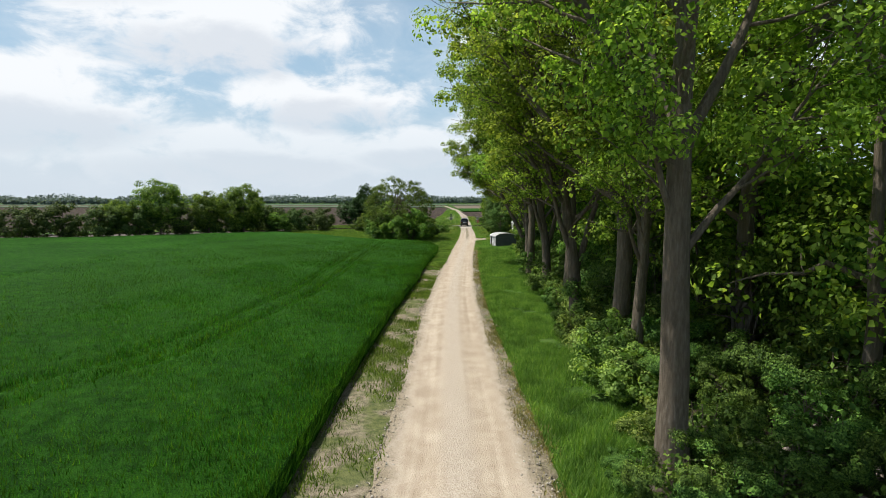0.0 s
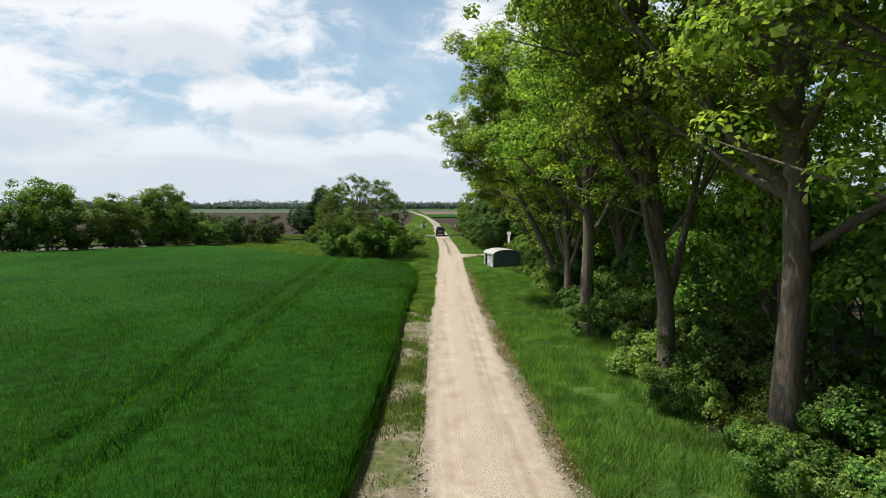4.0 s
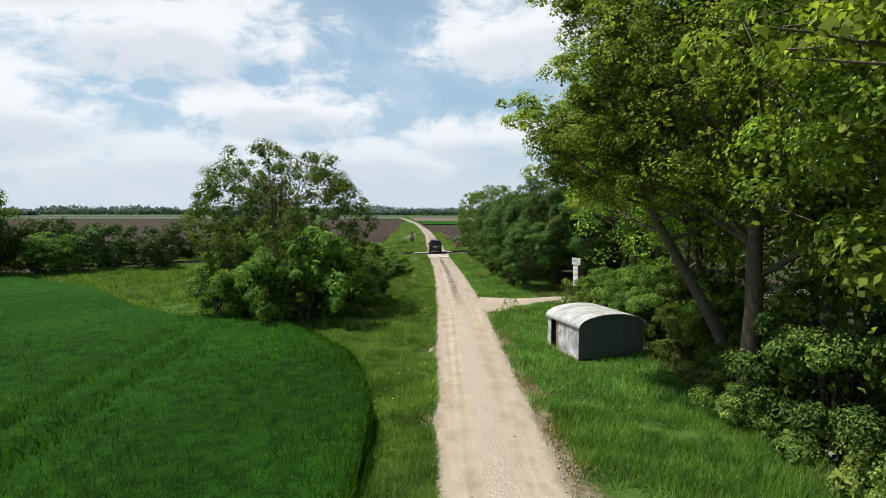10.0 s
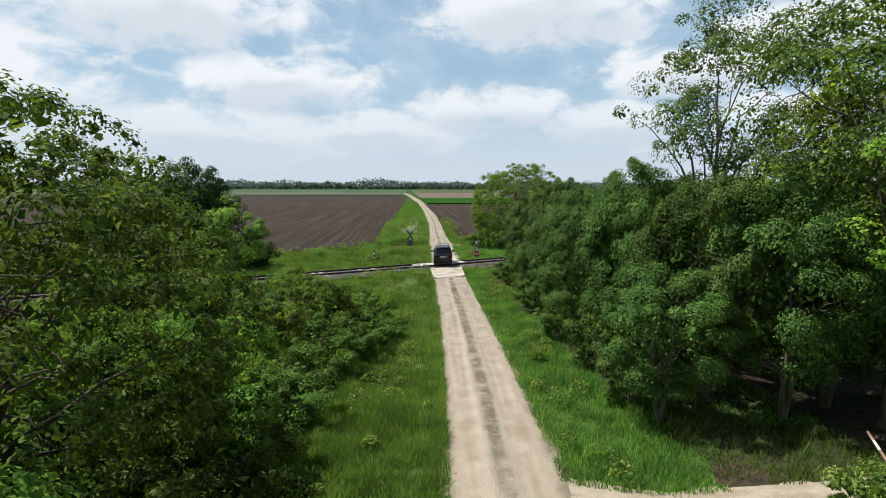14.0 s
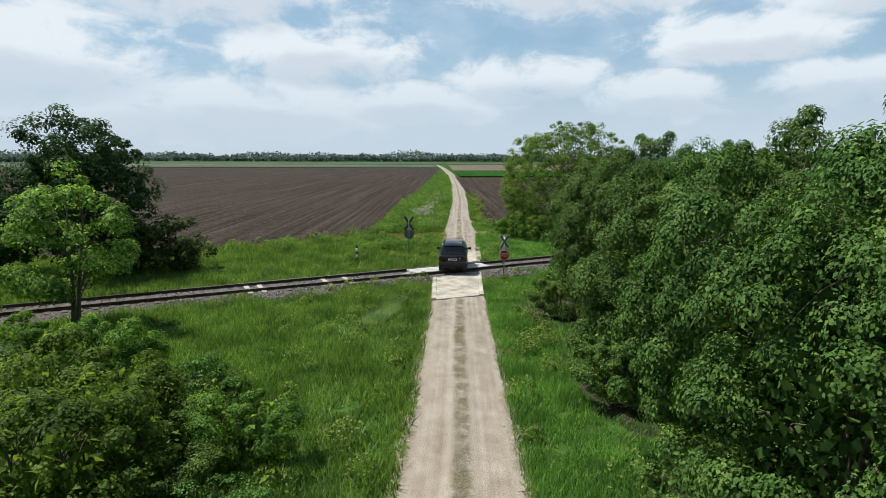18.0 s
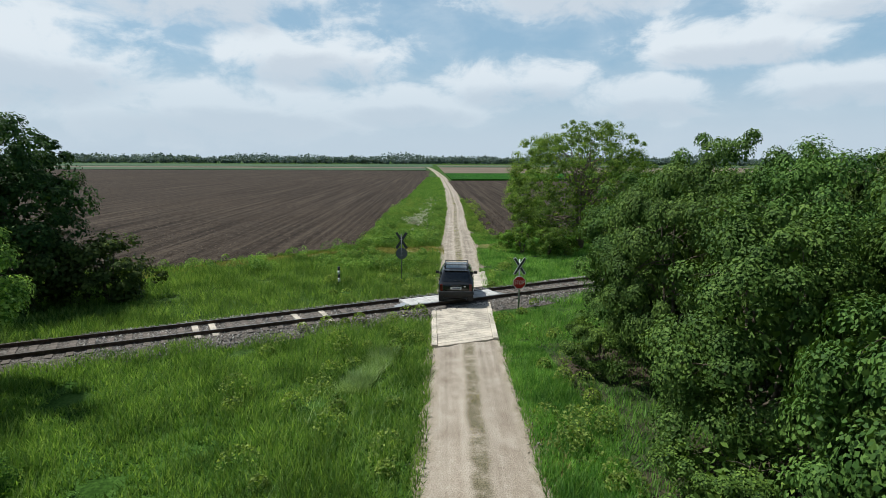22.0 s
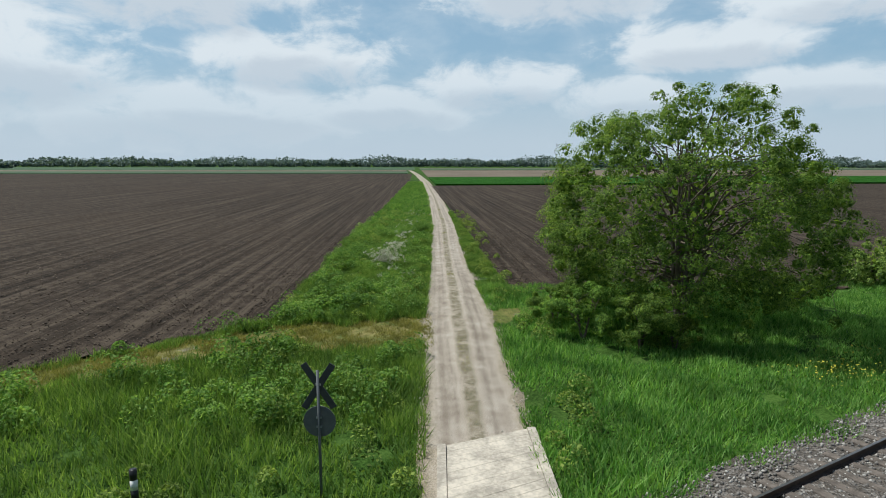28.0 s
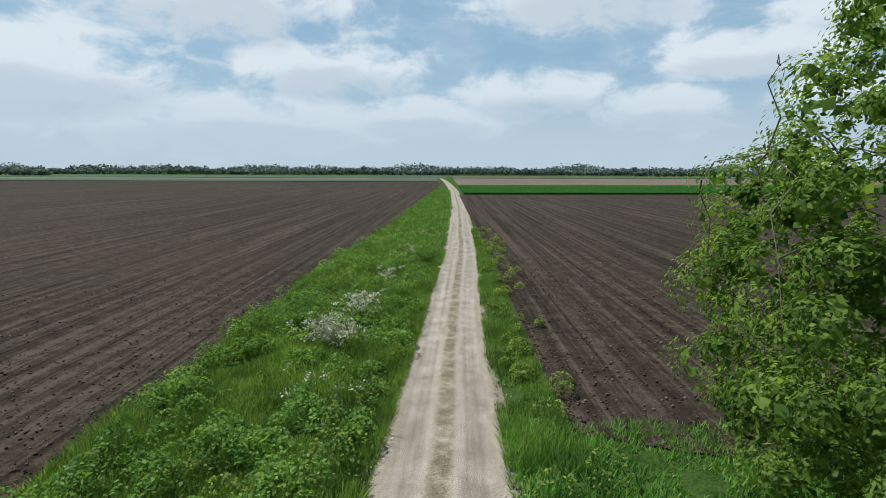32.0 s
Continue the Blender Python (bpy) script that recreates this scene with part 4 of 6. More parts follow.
wx = np.concatenate([np.linspace(0, 40, 90), np.linspace(42, 420, 60)])
PYm = np.concatenate([np.linspace(0, 1, 60) ** 1.8])
XX = np.interp(149.3 + PYm * 330, PLY[5:], PLX[5:])[:, None] - wx[None, :]
YY = near_left(XX) + PYm[:, None] * (478 - near_left(XX))
ridge = 0.035 * np.sin(XX * 2 * math.pi / 0.9) * (wx[None, :] < 40) + wave(XX, YY, 1.3, 0.015)
v = np.stack([XX, YY, 0.03 + ridge], -1).reshape(-1, 3)
i, j = np.meshgrid(np.arange(XX.shape[0] - 1), np.arange(XX.shape[1] - 1), indexing="ij")
k = i * XX.shape[1] + j
tagged(new("ploughed_field", mesh_np("ploughed_field", v, np.stack([k, k + XX.shape[1], k + XX.shape[1] + 1, k + 1], -1).reshape(-1, 4), "soil", True)), "bare brown harrowed field with fine rows", "field", kind="structure")
XR = PRX(156 + PYm * 144)[:, None] + wx[None, :]
near_r = 156 - 0.4 * np.minimum(wx, 3.0) + 0.46 * np.maximum(wx - 20, 0)
YR = near_r[None, :] + PYm[:, None] * (np.maximum(299 + 0.08 * wx, near_r + 10) - near_r)[None, :]
v = np.stack([XR, YR, 0.03 + 0.035 * np.sin(XR * 2 * math.pi / 0.9) * (wx[None, :] < 40) + wave(XR, YR, 1.3, 0.015)], -1).reshape(-1, 3)
tagged(new("ploughed_field", mesh_np("ploughed_field", v, np.stack([k, k + 1, k + XX.shape[1] + 1, k + XX.shape[1]], -1).reshape(-1, 4), "soil", True)), "bare brown field with drilled rows beside the road", "field", kind="structure")


def slab(name, x0, x1, y0, y1, h, mat, label, skew=0.0):
    bm = bmesh.new()
    c = [(x0, y0), (x1, y0 + skew * (x1 - x0)), (x1, y1 + skew * (x1 - x0)), (x0, y1)]
    lo = [bm.verts.new((x, y, 0.0)) for x, y in c]
    hi = [bm.verts.new((x, y, h)) for x, y in c]
    bm.faces.new(hi)
    for q in range(4):
        bm.faces.new((lo[q], lo[(q + 1) % 4], hi[(q + 1) % 4], hi[q]))
    return tagged(part(name, bm, mat), label, "field", kind="structure")


slab("green_crop_field", 10.5, 420, 300.5, 388, 0.5, "crop", "far strip of dark green crop", 0.08)
slab("stubble_field", 10.5, 600, 389.5, 640, 0.12, "far_stubble", "far tan stubble strip", 0.08)
slab("green_crop_field", 10, 900, 642, 760, 0.4, "far_field", "distant green crop strip", 0.06)
slab("stubble_field", 10, 1200, 762, 830, 0.15, "far_stubble", "distant tan strip of field", 0.05)
slab("green_crop_field", -900, 0, 480, 560, 0.3, "far_field", "distant green crop band beyond the bare field", 0.0)
slab("stubble_field", -1000, -2, 562, 640, 0.12, "far_stubble", "distant tan field band", 0.0)
slab("green_crop_field", -1200, 5, 642, 900, 0.35, "far_field", "distant green field before the trees", 0.0)
slab("green_crop_field", -500, -62, 112, 135, 0.3, "far_field", "green field beyond the hedge", -0.35)

# ================= trees =================
def place(proto, spots):
    """The prototype itself at the first spot, copies at the others. A spot: x, y, turn, scale, height scale."""
    moved = [scaled(x, y, 0, turn, s, s * sz) for x, y, turn, s, sz in spots]
    for m in moved[1:]:
        copy_thing(proto, m)
    proto.matrix_world = moved[0]


POP = "tall roadside poplar with grey-brown trunk and bright green leaves"
GR = "trees along the road"
REACH = [(0.30, 176, 46, 6.6), (0.36, 205, 46, 6.8), (0.42, 155, 50, 7.4), (0.48, 186, 50, 7.6), (0.54, 212, 54, 7.0), (0.60, 165, 54, 6.6), (0.68, 190, 58, 5.8)]
fork_limbs = [(0.36, 172, 58, 8.0), (0.37, 12, 57, 8.0), (0.40, 95, 60, 7.5), (0.30, 205, 62, 3.6), (0.27, 4, 44, 5.0), (0.42, 265, 66, 7.0), (0.52, 140, 50, 5.5), (0.58, 330, 52, 5.5), (0.66, 60, 55, 4.6), (0.74, 215, 55, 4.2), (0.84, 110, 60, 3.4), (0.92, 300, 62, 2.6)]
poplar_fork = grown_tree(11, [(0.1, 0, -0.15), (0.05, 0, 3.5), (-0.1, 0, 6.9), (0.0, 0.1, 10), (0.2, 0.3, 14), (0.3, 0.2, 18.5)], 0.32, fork_limbs, "leaf_poplar", "stout roadside poplar forking into spreading pale grey limbs", "poplar_tree", GR, subs=10, tufts=4, per=90, cr=0.52, leaf=(0.105, 0.085), zmin=6.6)
place(poplar_fork, [(4.55, 11.3, 0, 1.0, 1.0)])
poplar_a = grown_tree(12, [(0, 0, -0.15), (0.05, 0, 4), (-0.1, 0.1, 9), (0.15, 0, 14), (0, 0, 19)], 0.28, whorl(3, 14, 0.24, 0.95, 5.6, 2.4) + REACH, "leaf_poplar", POP, "poplar_tree", GR, subs=7, tufts=3, per=96, cr=0.58, zmin=3.6, side_tufts=14)
poplar_d = grown_tree(15, [(0, 0, -0.15), (-0.1, 0.1, 3), (-0.6, 0.1, 7), (-0.9, 0.2, 12), (-1.2, 0, 18)], 0.26, whorl(8, 12, 0.27, 0.95, 5.0, 2.2, 48, 70) + [(0.16, 20, 66, 9.0), (0.2, 190, 64, 7.0)] + [(f + 0.03, az + 8, r, n * 0.95) for f, az, r, n in REACH], "leaf_poplar", "many-limbed roadside poplar with upright grey-brown stems", "poplar_tree", GR, subs=7, tufts=3, per=96, cr=0.58, zmin=3.4, side_tufts=14)
poplar_b = grown_tree(13, [(0, 0, -0.15), (-0.45, 0, 1.7), (-2.2, 0.3, 5.2), (-3.3, 0.1, 7.2), (-4.5, 0, 10.5), (-5.1, 0, 14.5)], 0.25, whorl(5, 20, 0.42, 0.97, 4.4, 2.4, 12, 60) + [(0.52, 185, 6, 2.8), (0.58, 160, 6, 3.1), (0.64, 200, 8, 3.3), (0.72, 175, 10, 3.4)], "leaf_poplar", "leaning roadside poplar with pale bare trunk and green leaves", "poplar_tree", GR, subs=8, tufts=4, per=90, cr=0.52, leaf=(0.11, 0.088), zmin=7.2)
poplar_c = make_tree(13, 16, 0.25, 0.24, (0, 0, 9.6), (4.4, 4.4, 6.6), 160, 60, 1.0, (0.19, 0.145), "leaf_poplar", fill=60, cores=12, label="slender woodland tree with thin trunk", limbs=12, zmin=2.6, shell=0.4, name="woodland_tree", group="trees of the wood", twigs=25)
place(poplar_a, [(6.6, 21.2, 0, 1.22, 0.88), (7.1, 32.3, -14, 1.22, 0.91), (7.2, 47, 60, 1.16, 0.88), (10.3, 28.5, 75, 1.22, 0.92), (12.2, 41, 250, 1.16, 0.88), (9.8, 69.4, -20, 0.98, 0.88), (10.2, 59.5, 25, 1.16, 0.88), (10.6, 20, 170, 1.22, 0.97), (13.4, 86.3, -8, 0.85, 0.88), (15.5, 80, 30, 0.92, 0.92)])
place(poplar_d, [(6.1, 25.9, 0, 1.14, 0.88), (6.9, 37.6, 8, 1.14, 0.88), (8.4, 55.5, 110, 1.08, 0.88), (7.6, 51.6, -60, 0.91, 0.92), (6.4, 18.9, 240, 0.85, 0.95), (10.4, 51, 300, 1.08, 0.92), (9.8, 63.4, 15, 0.97, 0.88), (11.8, 64.5, 30, 1.03, 0.88), (12.8, 77, 10, 0.82, 0.88)])
place(make_tree(14, 14.5, 0.3, 0.2, (-0.5, 0, 10.4), (4.6, 4.4, 4.4), 150, 110, 0.8, (0.13, 0.09), "leaf_shrub", cores=8, core=0.2, label="tall airy tree with dark limbs beside the track", limbs=18, zmin=5.6, shell=0.35, name="woodland_tree", group="trees of the wood", twigs=50), [(16.2, 94.6, 0, 1.0, 1.0), (16.8, 106.5, 120, 1.0, 1.12), (20.5, 99.0, 220, 0.95, 1.0)])
place(poplar_b, [(8.5, 56.0, 0, 1.0, 1.0), (11.0, 72.0, -10, 0.9, 0.9)])
place(poplar_c, [(10.5, 14.0, 40, 1.0, 1.0), (12.5, 23.0, 140, 1.05, 1.0), (11.0, 38.0, 250, 1.0, 1.1), (12.0, 53.0, 10, 1.1, 1.0), (10.3, 63.5, 100, 0.9, 1.0), (13.0, 79.0, 300, 0.85, 0.95), (13.8, 84.0, 60, 0.9, 0.95), (18.5, 97.0, 170, 0.95, 0.95), (21.0, 66.0, 220, 1.1, 1.0), (22.5, 45.0, 20, 1.1, 1.0), (21.0, 30.0, 330, 1.1, 1.05), (19.5, 90.0, 75, 1.0, 1.0), (16.0, 8.0, 15, 1.1, 1.0), (14.6, 72.5, 33, 1.0, 1.05), (13.4, 66.0, 133, 0.95, 1.1), (16.0, 78.5, 233, 1.0, 1.05), (17.5, 73.0, 10, 1.05, 1.1)])

SHR = "dense green shrub with small leaves and dark stems"
shrub_a = make_tree(21, 3.0, 0.15, 0.07, (0, 0, 1.6), (2.0, 1.9, 1.6), 64, 200, 0.38, (0.086, 0.055), "leaf_shrub", SHR, "shrub", fill=300, core=0.17, cores=24, boughs=18, bsize=0.3, limbs=6, zmin=0.1, shell=0.68, stems=3, name="shrub", trunk_name="trunk", lump=0.35)
shrub_b = make_tree(22, 5.5, 0.15, 0.10, (0, 0, 3.0), (2.6, 2.5, 2.9), 60, 60, 0.7, (0.20, 0.145), "leaf_wood", fill=200, boughs=18, bsize=0.4, label="tall bushy hedge tree with dense green leaves", category="hedge tree", limbs=8, zmin=0.3, shell=0.5, stems=3, name="hedge_tree", trunk_name="trunk", lump=0.4, twigs=30)
HED = dict(label="tall bushy hedge tree with dense green leaves", category="hedge tree", limbs=8, zmin=0.25, stems=3, name="hedge_tree", twigs=16, group="hedge trees by the crossing")
hedge_near = make_tree(24, 5.4, 0.15, 0.10, (0, 0, 3.0), (2.35, 2.25, 2.9), 180, 270, 0.46, (0.088, 0.056), "leaf_deep", fill=700, core=0.17, cores=22, boughs=38, bsize=0.46, lump=0.16, skirt=14, **HED)
hedge_other = make_tree(29, 5.4, 0.15, 0.10, (0, 0, 3.1), (2.2, 2.4, 2.9), 170, 270, 0.5, (0.094, 0.058), "leaf_deep", fill=700, core=0.17, cores=22, boughs=34, bsize=0.5, lump=0.18, skirt=12, **HED)
hedge_open = make_tree(33, 5.6, 0.2, 0.11, (0, 0, 3.7), (2.5, 2.5, 2.7), 150, 270, 0.5, (0.09, 0.056), "leaf_deep", fill=400, core=0.17, cores=22, boughs=32, bsize=0.46, lump=0.2, **dict(HED, zmin=1.2, label="spreading hedge tree over a dark hollow beside the track", group="hedge trees over the track"))
shrub_c = make_tree(23, 2.2, 0.1, 0.04, (0, 0, 0.9), (1.4, 1.3, 0.95), 42, 70, 0.46, (0.135, 0.088), "leaf_light", fill=120, label="low light green bush at the edge of the wood", category="bush", limbs=5, zmin=0.05, shell=0.45, stems=3, name="bush", trunk_name="trunk", lump=0.4)

rs = np.random.default_rng(5)
spots = []
# edge of the wood
for y in np.arange(19.5, 69, 3.4):
    spots.append((float(np.interp(y, [9, 21, 33, 50, 65], [6.6, 7.1, 8.1, 9.4, 10.6]) + rs.uniform(-0.4, 0.8)), float(y + rs.uniform(-0.8, 0.8)), rs.uniform(0, 360), rs.uniform(0.85, 1.15), rs.uniform(0.9, 1.3)))
for x, y, s in ((11.6, 76.6, 0.8), (11.4, 79.2, 0.9), (13.0, 74.0, 1.0), (12.2, 71.5, 0.8), (12.6, 85.0, 0.7), (14.0, 87.0, 0.8), (11.2, 82.0, 0.7), (6.6, 13.2, 0.42), (7.6, 15.2, 0.5), (9.4, 15.8, 0.8), (8.8, 9.6, 0.45), (11.4, 12.4, 0.9), (9.2, 100.5, 0.75), (8.9, 106.0, 0.7), (9.2, 112.5, 0.8), (9.3, 121.5, 0.7), (9.0, 96.8, 0.6), (6.3, 10.6, 0.5), (7.4, 11.4, 0.6), (5.9, 12.0, 0.4), (8.3, 12.4, 0.7), (7.2, 9.0, 0.5), (9.4, 10.4, 0.7), (6.9, 16.8, 0.6), (8.4, 17.6, 0.7), (10.4, 9.0, 0.8), (10.0, 14.2, 0.9)):
    spots.append((x, y, rs.uniform(0, 360), s, rs.uniform(0.85, 1.1)))
place(tagged(shrub_a, group="shrubs at the edge of the wood"), spots)
spots = []
for y in np.arange(15, 70, 2.6):
    spots.append((float(np.interp(y, [9, 21, 33, 50, 65], [5.2, 5.9, 6.8, 8.2, 9.3]) + rs.uniform(-0.2, 0.6)), float(y + rs.uniform(-0.9, 0.9)), rs.uniform(0, 360), rs.uniform(0.45, 0.9), rs.uniform(0.7, 1.2)))
spots += [(11.0, 86.9, 0, 0.6, 0.9), (12.3, 87.5, 80, 0.75, 1.0), (13.3, 88.2, 10, 0.8, 1.2), (10.2, 85.6, 200, 0.6, 0.9), (11.4, 85.2, 50, 0.8, 1.0), (12.9, 86.2, 300, 0.9, 1.1), (11.5, 89.0, 120, 0.75, 1.0), (12.3, 88.8, 200, 0.8, 1.1)]
place(tagged(shrub_c, group="bushes at the edge of the wood"), spots)
# inside the wood and the hedge by the crossing
spots = []
for y in np.arange(8, 86, 5.5):
    for x in (10.8, 22.0):
        if x > 12 or y < 70:
            spots.append((x + rs.uniform(-1.5, 1.5) + (1.5 if y > 45 else 0), float(y + rs.uniform(-1.8, 1.8)), rs.uniform(0, 360), rs.uniform(0.8, 1.05), rs.uniform(1.0, 1.35)))
hedge = [(9.4, 95.6, 0.85, 1.02), (11.8, 97.2, 1.07, 1.27), (11.5, 101.5, 1.07, 1.30), (9.9, 104.2, 0.91, 1.18), (10.3, 109.0, 0.96, 1.23), (13.0, 106.0, 1.12, 1.51), (10.6, 114.5, 0.96, 1.18), (11.0, 119.6, 1.02, 1.14), (13.6, 112.0, 1.12, 1.57), (13.9, 118.0, 1.12, 1.44), (11.6, 124.0, 1.20, 0.98), (14.3, 124.0, 1.20, 1.16), (16.4, 99.5, 1.23, 1.44), (17.0, 105.5, 1.23, 1.51), (17.6, 112.5, 1.23, 1.44), (17.9, 119.5, 1.18, 1.57), (18.2, 125.0, 1.20, 1.2), (21.5, 103.0, 1.28, 1.44), (22.5, 112.5, 1.28, 1.51), (22.8, 121.0, 1.18, 1.36), (28.0, 107.0, 1.39, 1.44), (28.0, 117.0, 1.39, 1.44), (13.2, 121.6, 1.15, 1.18), (12.7, 126.0, 1.1, 0.98), (13.5, 95.6, 1.02, 1.25), (15.6, 96.4, 1.0, 1.2), (18.2, 95.4, 1.0, 1.2)]
hedge = [(x, y, k * (0.86 if y > 117 else 0.95), min(5.9 * kz * k, (7.9 if y > 106 else 8.8)) + rs.uniform(-0.6, 0.3)) for x, y, k, kz in hedge]
spots += [(x, y, rs.uniform(0, 360), rs.uniform(0.95, 1.25), rs.uniform(1.1, 1.5)) for x, y in ((15.0, 12.0), (16.5, 17.0), (14.6, 21.5), (16.8, 26.0), (15.2, 31.0), (17.0, 36.0), (15.4, 45.5), (17.2, 50.0), (15.8, 55.5), (17.6, 61.0), (16.4, 67.5), (12.6, 17.0), (12.8, 33.5), (20.0, 20.0), (20.5, 33.0), (20.5, 42.0), (20.5, 56.0))]
front = [h for h in hedge if h[0] < 19.0 and h[1] > 94]
for proto, rank in ((hedge_near, [q for q in front if front.index(q) % 3 and q[1] > 98]), (hedge_other, [q for q in front[::3] if q[1] > 98]), (hedge_open, [q for q in front if q[1] <= 98])):
    crown = [c for c in proto.children if c.name.startswith("crown")][0].data
    tall = float(np.percentile([v.co.z for v in crown.vertices], 99.7))
    place(proto, [(x, y, rs.uniform(0, 360), s, top / (tall * s)) for x, y, s, top in rank])
spots += [(x, y, rs.uniform(0, 360), s, top / (5.9 * s)) for x, y, s, top in hedge if (x, y, s, top) not in front]
place(tagged(shrub_b, group="hedge trees of the wood"), spots)

# the broad airy tree with shrubs left of the road
broad = make_tree(31, 9.4, 0.12, 0.16, (0, 0, 5.1), (5.3, 4.9, 4.6), 520, 105, 0.46, (0.115, 0.058), "leaf_broad", fill=420, core=0.2, cores=12, label="broad airy tree with pale green leaves and many stems", limbs=16, zmin=0.9, shell=0.62, stems=5, name="broad_tree", twigs=130, lump=0.10)
place(broad, [(-6.9, 88.2, 0, 1.0, 1.0)])
left_shrubs = [(-8.4, 86.0, 1.15), (-5.6, 84.6, 1.1), (-2.9, 85.4, 0.95), (-2.4, 88.6, 1.1), (-8.2, 90.0, 1.2), (-3.3, 92.3, 1.1), (-6.5, 94.0, 1.2), (-2.6, 96.6, 0.95), (-5.4, 98.6, 1.0), (-1.9, 100.6, 0.8), (-4.6, 102.6, 0.9), (-8.6, 99.5, 1.0), (-7.6, 104.2, 0.9), (-2.3, 104.6, 0.65), (-10.6, 106.0, 0.75), (-5.0, 106.8, 0.6), (-11.5, 101.5, 0.9), (-1.6, 107.0, 0.75), (-3.9, 108.6, 0.95), (-6.6, 109.0, 1.0), (-9.4, 110.0, 1.0), (-2.6, 111.0, 0.7), (-5.4, 112.0, 0.8), (-12.4, 112.5, 0.95), (-8.6, 113.6, 0.7), (-0.6, 103.0, 0.7), (-13.8, 108.0, 1.1), (0.2, 105.4, 0.6), (-0.4, 108.8, 0.65), (-1.5, 109.6, 0.7), (-3.0, 105.8, 1.0), (-5.8, 104.6, 1.1), (-10.5, 113.0, 0.9), (-16.0, 112.0, 1.1), (-4.4, 86.6, 0.9), (-5.0, 89.6, 1.1), (-3.0, 90.4, 0.95), (-7.2, 84.0, 0.8), (-5.0, 92.6, 1.0), (-10.0, 87.0, 1.1), (-4.2, 94.6, 1.0), (-10.8, 91.5, 1.2)]
shrub_l = make_tree(25, 3.0, 0.15, 0.07, (0, 0, 1.6), (2.0, 1.9, 1.6), 50, 250, 0.45, (0.09, 0.055), "leaf_bright", "bright green leafy shrub beside the road", "shrub", boughs=26, bsize=0.32, fill=170, core=0.22, limbs=6, zmin=0.1, shell=0.5, stems=3, name="shrub", lump=0.35, twigs=20, group="shrubs left of the road")
place(shrub_l, [(x, y, rs.uniform(0, 360), s, rs.uniform(0.85, 1.1)) for x, y, s in left_shrubs[::2]])
for x, y, k in ((10.9, 75.2, 0.6), (11.8, 77.2, 0.85), (12.2, 74.2, 0.75), (10.8, 78.8, 0.6), (11.6, 80.6, 0.75), (11.2, 72.6, 0.65), (12.8, 79.0, 0.9), (10.8, 83.0, 0.55), (13.0, 83.0, 0.8), (10.2, 70.8, 0.5), (13.2, 76.0, 0.9), (12.0, 86.0, 0.7), (10.9, 86.6, 0.5)):
    copy_thing(shrub_l, scaled(x, y, 0, rs.uniform(0, 360), k, k * rs.uniform(0.9, 1.15)))["group"] = "shrubs behind the hut"
for x, y, k in ((4.3, 10.3, 0.5), (5.1, 10.2, 0.55), (4.0, 11.6, 0.35), (5.6, 12.0, 0.7), (6.2, 17.6, 0.6), (5.9, 20.0, 0.55), (6.3, 23.0, 0.6), (5.6, 24.8, 0.5), (6.3, 30.6, 0.6), (6.5, 31.6, 0.6), (6.5, 36.4, 0.65), (6.9, 45.4, 0.6), (7.8, 50.6, 0.6), (8.4, 54.0, 0.5), (9.0, 57.4, 0.6), (9.4, 68.0, 0.5)):
    copy_thing(shrub_a, scaled(x, y, 0, rs.uniform(0, 360), k, k * rs.uniform(1.0, 1.3)))["group"] = "shrubs at the feet of the poplars"
for x, y, k in ((-4.7, 83.5, 1.25), (-6.6, 82.9, 1.0)):
    copy_thing(shrub_l, scaled(x, y, 0, rs.uniform(0, 360), k, k * 1.05))["group"] = "shrubs below the broad tree"
for x, y, s in left_shrubs[1::2]:
    copy_thing(shrub_a, scaled(x, y, 0, rs.uniform(0, 360), s, s * rs.uniform(0.85, 1.1)))["group"] = "shrubs left of the road"

# light tree, dark tree and bushes by the railway
place(make_tree(41, 6.4, 0.2, 0.10, (0, 0, 3.7), (2.3, 2.2, 2.7), 110, 120, 0.5, (0.12, 0.08), "leaf_light", fill=60, core=0.2, boughs=32, bsize=0.3, label="slender light green young tree by the railway", limbs=10, zmin=0.5, shell=0.4, stems=2, name="young_tree", twigs=30, lump=0.4), [(-10.8, 119.0, 0, 1.05, 1.0), (-13.8, 116.5, 130, 0.85, 0.9)])
place(make_tree(42, 9.0, 0.2, 0.18, (0, 0, 5.0), (3.3, 3.2, 4.1), 200, 120, 0.75, (0.17, 0.12), "leaf_dark", fill=500, label="dark green dense tree beside the railway", limbs=10, zmin=0.6, shell=0.5, name="dark_tree", lump=0.3), [(-16.9, 130.6, 0, 1.02, 1.0), (-21.0, 129.4, 90, 0.75, 0.85)])
dark_shrub = make_tree(43, 3.2, 0.15, 0.07, (0, 0, 1.5), (2.3, 2.1, 1.6), 55, 55, 0.6, (0.2, 0.15), "leaf_hedge", fill=120, label="dark rounded bush beside the railway", category="bush", limbs=6, zmin=0.1, shell=0.5, stems=3, name="bush", trunk_name="trunk")
